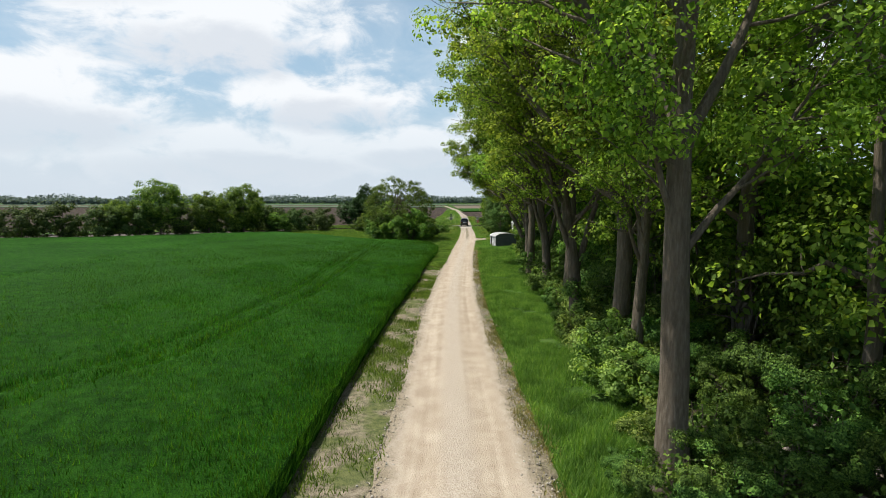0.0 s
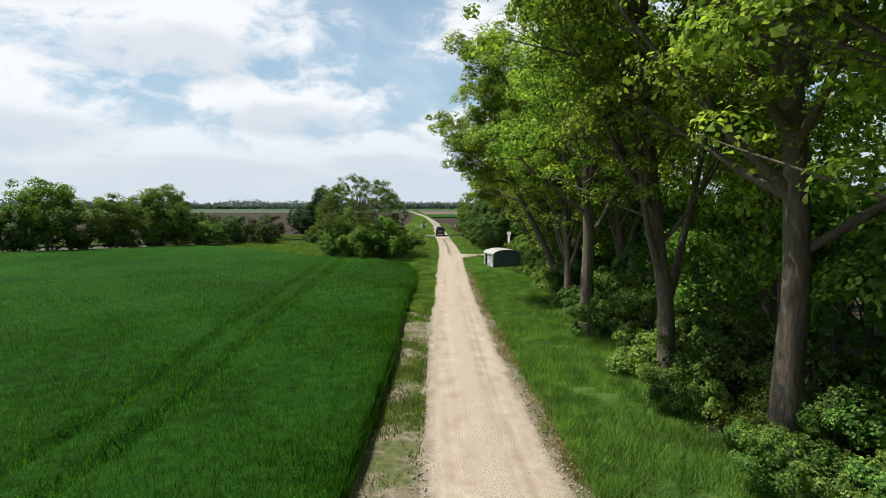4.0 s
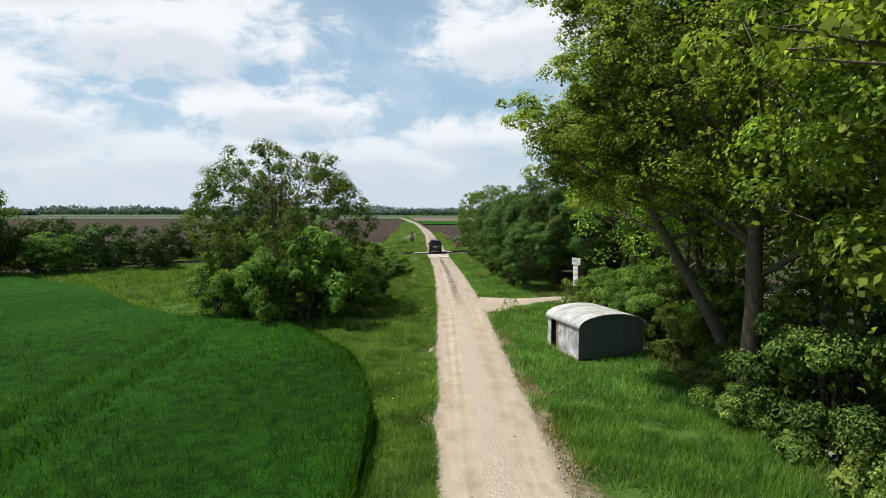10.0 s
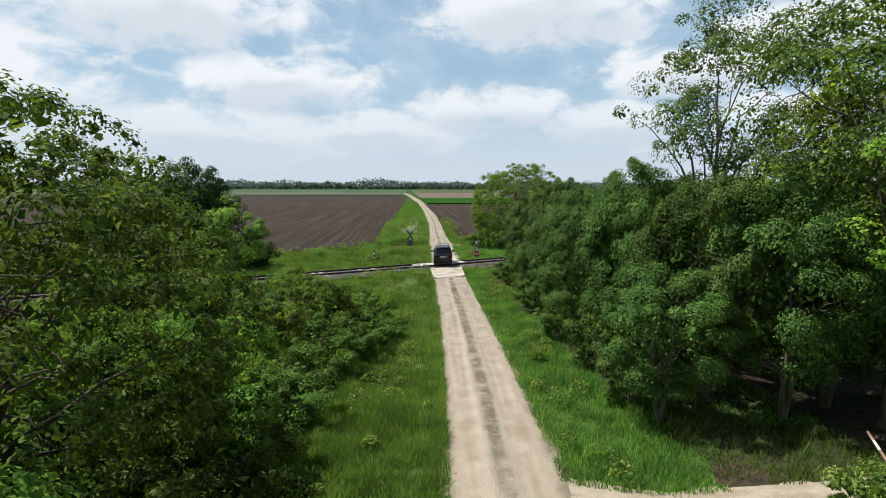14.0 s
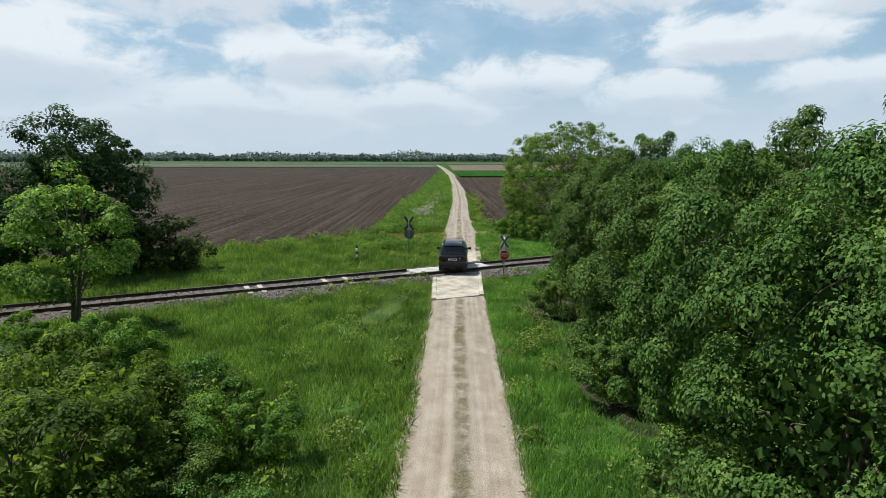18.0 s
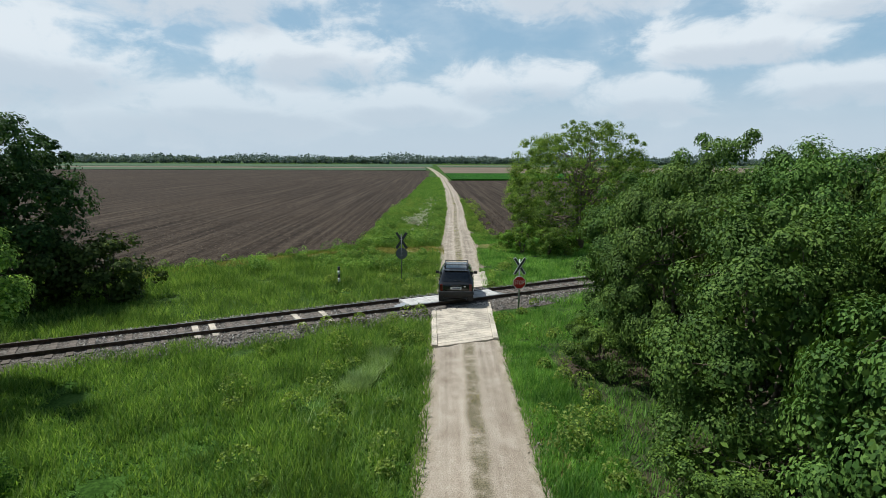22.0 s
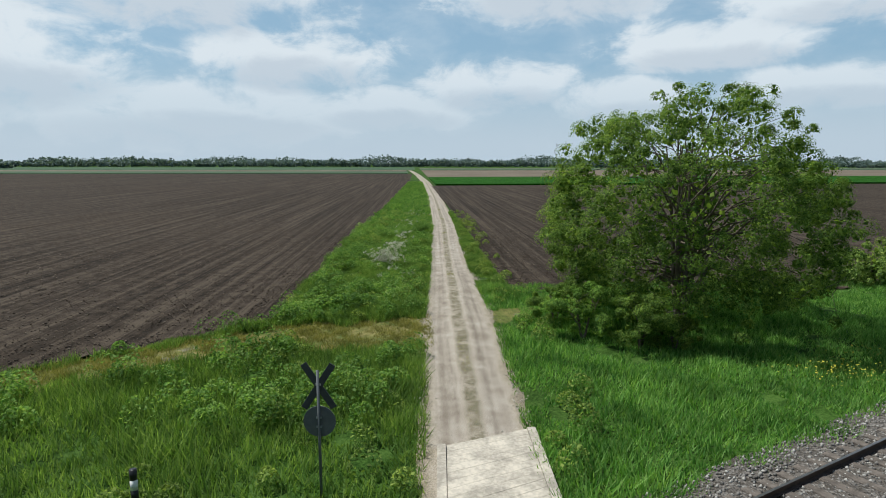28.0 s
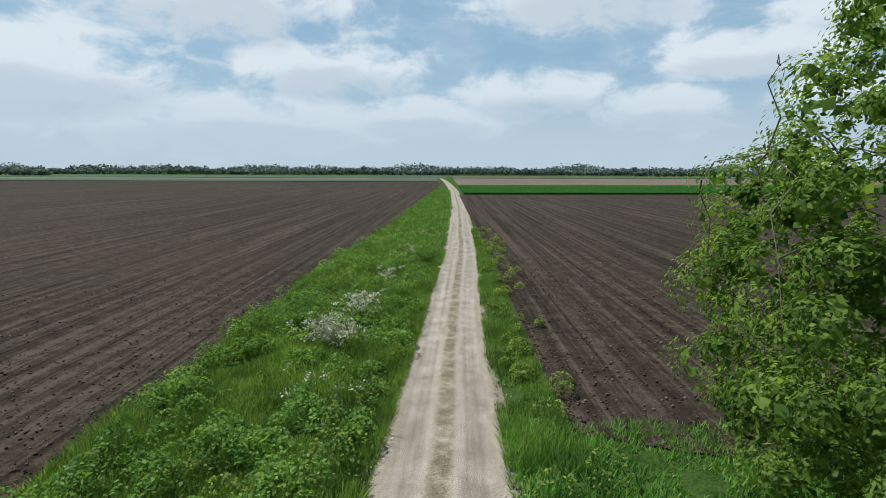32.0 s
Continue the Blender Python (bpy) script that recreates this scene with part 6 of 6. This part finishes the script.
    part("rear_bumper", box(1.66, 0.20, 0.20, Matrix.Translation((0, 0.0, 0.60)), 0.05), "car_trim", root, "black plastic rear bumper")
    part("front_bumper", box(1.6, 0.2, 0.26, Matrix.Translation((0, 4.2, 0.52)), 0.05), "car_trim", root)
    part("roof_spoiler", box(1.15, 0.22, 0.035, Matrix.Translation((0, 0.30, 1.645)), 0.012), "car_paint", root)
    plate2 = part("number_plate", box(0.52, 0.012, 0.115, Matrix.Translation((0, -0.012, 0.84)), 0.003), "white", root, "white number plate with plain bars")
    part("plate_bar", box(0.38, 0.004, 0.055, Matrix.Translation((0.02, -0.0195, 0.84))), "ink", plate2, "dark bar in place of characters")
    part("tailgate_handle", box(0.5, 0.03, 0.05, Matrix.Translation((0, -0.01, 0.96)), 0.01), "car_trim", root)
    part("badge", box(0.10, 0.008, 0.05, Matrix.Translation((0.42, -0.006, 0.92)), 0.004), "chrome", root, "small bright badge")
    for y in (0.8, 2.05):
        part("cross_bar", box(1.12, 0.07, 0.03, Matrix.Translation((0, y, 1.82)), 0.01), "car_trim", root, "black roof cross bar")
    part("wiper", box(0.42, 0.02, 0.02, Matrix.Translation((0.1, 0.10, 1.16)) @ Matrix.Rotation(radians(8), 4, "Y"), 0.004), "car_trim", root)
    part("exhaust", cyl(0.03, 0.3, Matrix.Translation((0.5, 0.1, 0.30)) @ Matrix.Rotation(radians(90), 4, "X"), 12), "galv", root, smooth=True)
    part("underbody", box(1.4, 3.6, 0.16, Matrix.Translation((0, 2.1, 0.36)), 0.02), "car_trim", root)
    for y in (0.66, 3.35):
        for s in (-1, 1):
            R90 = Matrix.Translation((s * 0.72, y, 0.34)) @ Matrix.Rotation(radians(90), 4, "Y")
            bm = cyl(0.34, 0.22, R90, 28)
            bmesh.ops.bevel(bm, geom=[e for e in bm.edges if len(e.link_faces) == 2 and e.calc_face_angle(0) > 1.0], offset=0.035, segments=2, affect="EDGES")
            wheel = part("wheel", bm, "tyre", root, "dusty black tyre", True)
            part("rim", cyl(0.20, 0.235, R90, 20), "rim", wheel, "grey alloy rim", True)
    return root


car(pose(4.78, 129.55, 0.235, 0, 0, -3.0))

# ================= small plants and dead wood =================
rf = np.random.default_rng(17)
fx, fy2, fz = [], [], []
for x, y, k, r in ((2.0, 162.5, 1700, 0.85), (2.5, 166.6, 1000, 0.75), (3.1, 183.7, 260, 0.9), (2.8, 157.1, 120, 0.8), (2.9, 174.0, 300, 0.8), (3.6, 196.0, 160, 1.2)):
    heads = rf.normal(size=(k // 12, 2)) * r * 0.6
    h = rf.uniform(0.45, 1.15, len(heads))
    a = rf.integers(0, len(heads), k)
    fx.append(x + heads[a, 0] + rf.normal(size=k) * 0.06); fy2.append(y + heads[a, 1] + rf.normal(size=k) * 0.06); fz.append(h[a] + rf.normal(size=k) * 0.05)
P = np.stack([np.concatenate(fx), np.concatenate(fy2), np.concatenate(fz)], -1)
tagged(new("white_umbels", mesh_np("white_umbels", *leaves(rf, P, unit(rf.normal(size=P.shape) * 0.7 + np.array([0, 0, 0.7])), 0.08, 0.07), "flower")), "white flat-topped wild flowers on the verge", "wild flowers", kind="stuff")
# broad-leaved weeds in the verges
wx2, wy2, wz2 = [], [], []
for q in range(420):
    y = rf.uniform(84, 205)
    left = rf.uniform() < 0.72
    x = rc(y) - hw(y) - rf.uniform(0.3, 6.5) if left else rc(y) + hw(y) + rf.uniform(0.2, 2.2)
    if near_rail(x, y) or on_side(np.array(x), np.array(y)) or on_path(x, y) or (y > 150 and x < np.interp(y, PLY, PLX) + 0.4):
        continue
    k, r = int(rf.integers(70, 170)), rf.uniform(0.2, 0.5)
    d = unit(rf.normal(size=(k, 3)))
    wx2.append(x + d[:, 0] * r); wy2.append(y + d[:, 1] * r); wz2.append(0.12 + np.abs(d[:, 2]) * r * rf.uniform(0.8, 1.6))
P = np.stack([np.concatenate(wx2), np.concatenate(wy2), np.concatenate(wz2)], -1)
tagged(new("verge_weeds", mesh_np("verge_weeds", *leaves(rf, P, unit(rf.normal(size=P.shape) * 0.5 + np.array([0, 0, 0.8])), 0.11, 0.07), "leaf_light")), "broad-leaved green weeds in the verge grass", "weeds", kind="stuff")
# rank weeds of the wide verge: nettles and burdock in dark and light clumps
wp, wq = [], []
for q in range(760):
    y = 139 + 52 * rf.uniform() ** 1.3
    x0, x1 = np.interp(y, PLY, PLX) + 0.3, rc(y) - hw(y) - 0.25
    x = x0 + (x1 - x0) * rf.uniform()
    if near_rail(x, y) or on_path(x, y) or clump(x, y, 0.55, 4.0) < 0.35:
        continue
    k, r = int(rf.integers(60, 150)), rf.uniform(0.22, 0.6)
    d = unit(rf.normal(size=(k, 3)))
    wp.append(np.stack([x + d[:, 0] * r, y + d[:, 1] * r, 0.22 + np.abs(d[:, 2]) * r * rf.uniform(0.9, 1.7)], -1))
for x, y, r in ((0.7, 151.4, 0.9), (1.6, 151.0, 0.55), (2.3, 150.6, 0.45), (-0.3, 152.0, 0.5)):
    d = unit(rf.normal(size=(900, 3)))
    wq.append(np.stack([x + d[:, 0] * r, y + d[:, 1] * r * 0.7, 0.12 + np.abs(d[:, 2]) * r * 0.75 * rf.uniform(0.6, 1.1, 900)], -1))
for P, mat, text in ((np.concatenate(wp), "grass_lush", "rank light green nettles and docks on the wide verge"), (np.concatenate(wq), "leaf_shrub", "low dark green bramble patch on the verge")):
    tagged(new("verge_weeds", mesh_np("verge_weeds", *leaves(rf, P, unit(rf.normal(size=P.shape) * 0.55 + np.array([0, 0, 0.8])), 0.12, 0.075), mat)), text, "weeds", kind="stuff")
m, n = material("yellow_flower"); M["yellow"] = m
finish(n, n.ramp(n.add("ShaderNodeNewGeometry").outputs["Random Per Island"], [(0.0, (0.22, 0.24, 0.03)), (1.0, (0.50, 0.44, 0.04))]), 0.7)
P = np.stack([np.concatenate([rf.normal(17.5, 0.9, 200), rf.normal(20.5, 1.2, 160), rf.normal(0.6, 0.8, 50), rf.normal(0.9, 0.7, 50)]), np.concatenate([rf.normal(141.5, 0.6, 200), rf.normal(143.0, 0.7, 160), rf.normal(74.5, 1.0, 50), rf.normal(71.5, 1.4, 50)]), np.concatenate([rf.uniform(0.3, 0.55, 360), rf.uniform(0.12, 0.3, 100)])], -1)
tagged(new("yellow_flowers", mesh_np("yellow_flowers", *leaves(rf, P, unit(rf.normal(size=P.shape) * 0.4 + np.array([0, 0, 1.0])), 0.08, 0.06), "yellow")), "small yellow wild flowers in the grass", "wild flowers", kind="stuff")


def dead_branch(seed, x, y, turn, length, tilt):
    rng = np.random.default_rng(seed)
    main = np.array([[q * length / 7, rng.normal() * 0.08, 0.25 + q * tilt + rng.normal() * 0.05] for q in range(8)])
    bits = [tube(main, np.linspace(0.07, 0.02, 8), 7)]
    for q in (2, 3, 4, 5, 6):
        a = main[q]
        bits.append(limb(rng, a, a + np.array([rng.uniform(0.3, 0.9), rng.uniform(-0.8, 0.8), rng.uniform(0.1, 0.7)]), 0.03, 0.008, 5, 0.06))
    ob = new("dead_branch", mesh_np("dead_branch", *join(bits), "deadwood", True))
    ob.matrix_world = pose(x, y, 0, 0, 0, turn)
    return tagged(ob, "bleached dead branch lying in the undergrowth", "branch", "dead branches in the wood")


M["deadwood"] = plain("bleached_wood", (0.30, 0.26, 0.22), 0.85, vary=0.35, scale=5.0, bump=0.4)
for q, (x, y, turn, ln, tl) in enumerate(((7.4, 12.6, 20, 3.2, 0.14), (8.6, 13.4, -15, 2.6, 0.05), (9.2, 11.8, 60, 2.8, 0.16), (8.0, 10.6, 5, 2.4, 0.03), (12.0, 31.0, 80, 3.0, 0.06), (9.6, 66.0, 40, 2.6, 0.05))):
    dead_branch(60 + q, x, y, turn, ln, tl)


# ================= clods and pebbles =================
def lumps(name, rng, x, y, z, size, mat, label, category):
    """Small uneven stones or clods, all in one mesh."""
    k = len(x)
    base = np.array([[1, 0, 0], [0, 1, 0], [-1, 0, 0], [0, -1, 0], [0, 0, 0.7], [0, 0, -0.7]], float)
    a = rng.uniform(0, 6.28, k)
    b = base[None] * rng.uniform(0.6, 1.3, (k, 6, 1))
    bx = b[..., 0] * np.cos(a)[:, None] - b[..., 1] * np.sin(a)[:, None]
    by = b[..., 0] * np.sin(a)[:, None] + b[..., 1] * np.cos(a)[:, None]
    v = np.stack([x[:, None] + bx * size[:, None], y[:, None] + by * size[:, None], z[:, None] + b[..., 2] * size[:, None]], -1).reshape(-1, 3)
    t = np.array([[0, 1, 4], [1, 2, 4], [2, 3, 4], [3, 0, 4], [1, 0, 5], [2, 1, 5], [3, 2, 5], [0, 3, 5]])
    f = (np.arange(k)[:, None, None] * 6 + t[None]).reshape(-1, 3)
    return tagged(new(name, mesh_np(name, v, f, mat)), label, category, kind="stuff")


m, n = material("loose_stone"); M["stone"] = m
isl = n.add("ShaderNodeNewGeometry").outputs["Random Per Island"]
finish(n, n.ramp(isl, [(0.0, (0.14, 0.12, 0.095)), (0.5, (0.33, 0.29, 0.24)), (1.0, (0.55, 0.51, 0.45))]), 0.9)
m, n = material("soil_clod"); M["clod"] = m
isl = n.add("ShaderNodeNewGeometry").outputs["Random Per Island"]
finish(n, n.ramp(isl, [(0.0, (0.035, 0.025, 0.017)), (0.5, (0.075, 0.055, 0.04)), (1.0, (0.17, 0.135, 0.105))]), 0.95)
rq = np.random.default_rng(23)
k = 11000
cx = -2.0 - rq.uniform(0, 1, k) ** 1.4 * 24
cy = near_left(cx) + 0.3 + rq.uniform(0, 1, k) ** 1.8 * 34
keep = cx < np.interp(cy, PLY, PLX) - 0.2
cx, cy = cx[keep], cy[keep]
lumps("soil_clods", rq, cx, cy, np.full(len(cx), 0.05), 0.015 + 0.05 * rq.uniform(0, 1, len(cx)) ** 2, "clod", "dry crumbled clods on the bare field", "soil clods")
cy = rq.uniform(152, 185, 2500)
cx = PRX(cy) + 0.15 + rq.uniform(0, 1, 2500) ** 1.6 * 9
keep = cy > 156.5
lumps("soil_clods", rq, cx[keep], cy[keep], np.full(keep.sum(), 0.05), rq.uniform(0.02, 0.07, keep.sum()), "clod", "dry crumbled clods on the bare field", "soil clods")
for y0, y1, k in ((-2, 62, 5200), (62, 124, 3000), (138, 200, 4200)):
    py2 = rq.uniform(y0, y1, k)
    side_s = np.where(rq.uniform(0, 1, k) < 0.5, -1.0, 1.0)
    px2 = rc(py2) + np.where(rq.uniform(0, 1, k) < 0.8, side_s * hw(py2) * (0.98 + rq.normal(size=k) * 0.10), rq.normal(size=k) * 0.25)
    lumps("gravel_stones", rq, px2, py2, np.full(k, 0.035), rq.uniform(0.012, 0.04, k), "stone", "loose pale gravel stones on the road", "gravel")
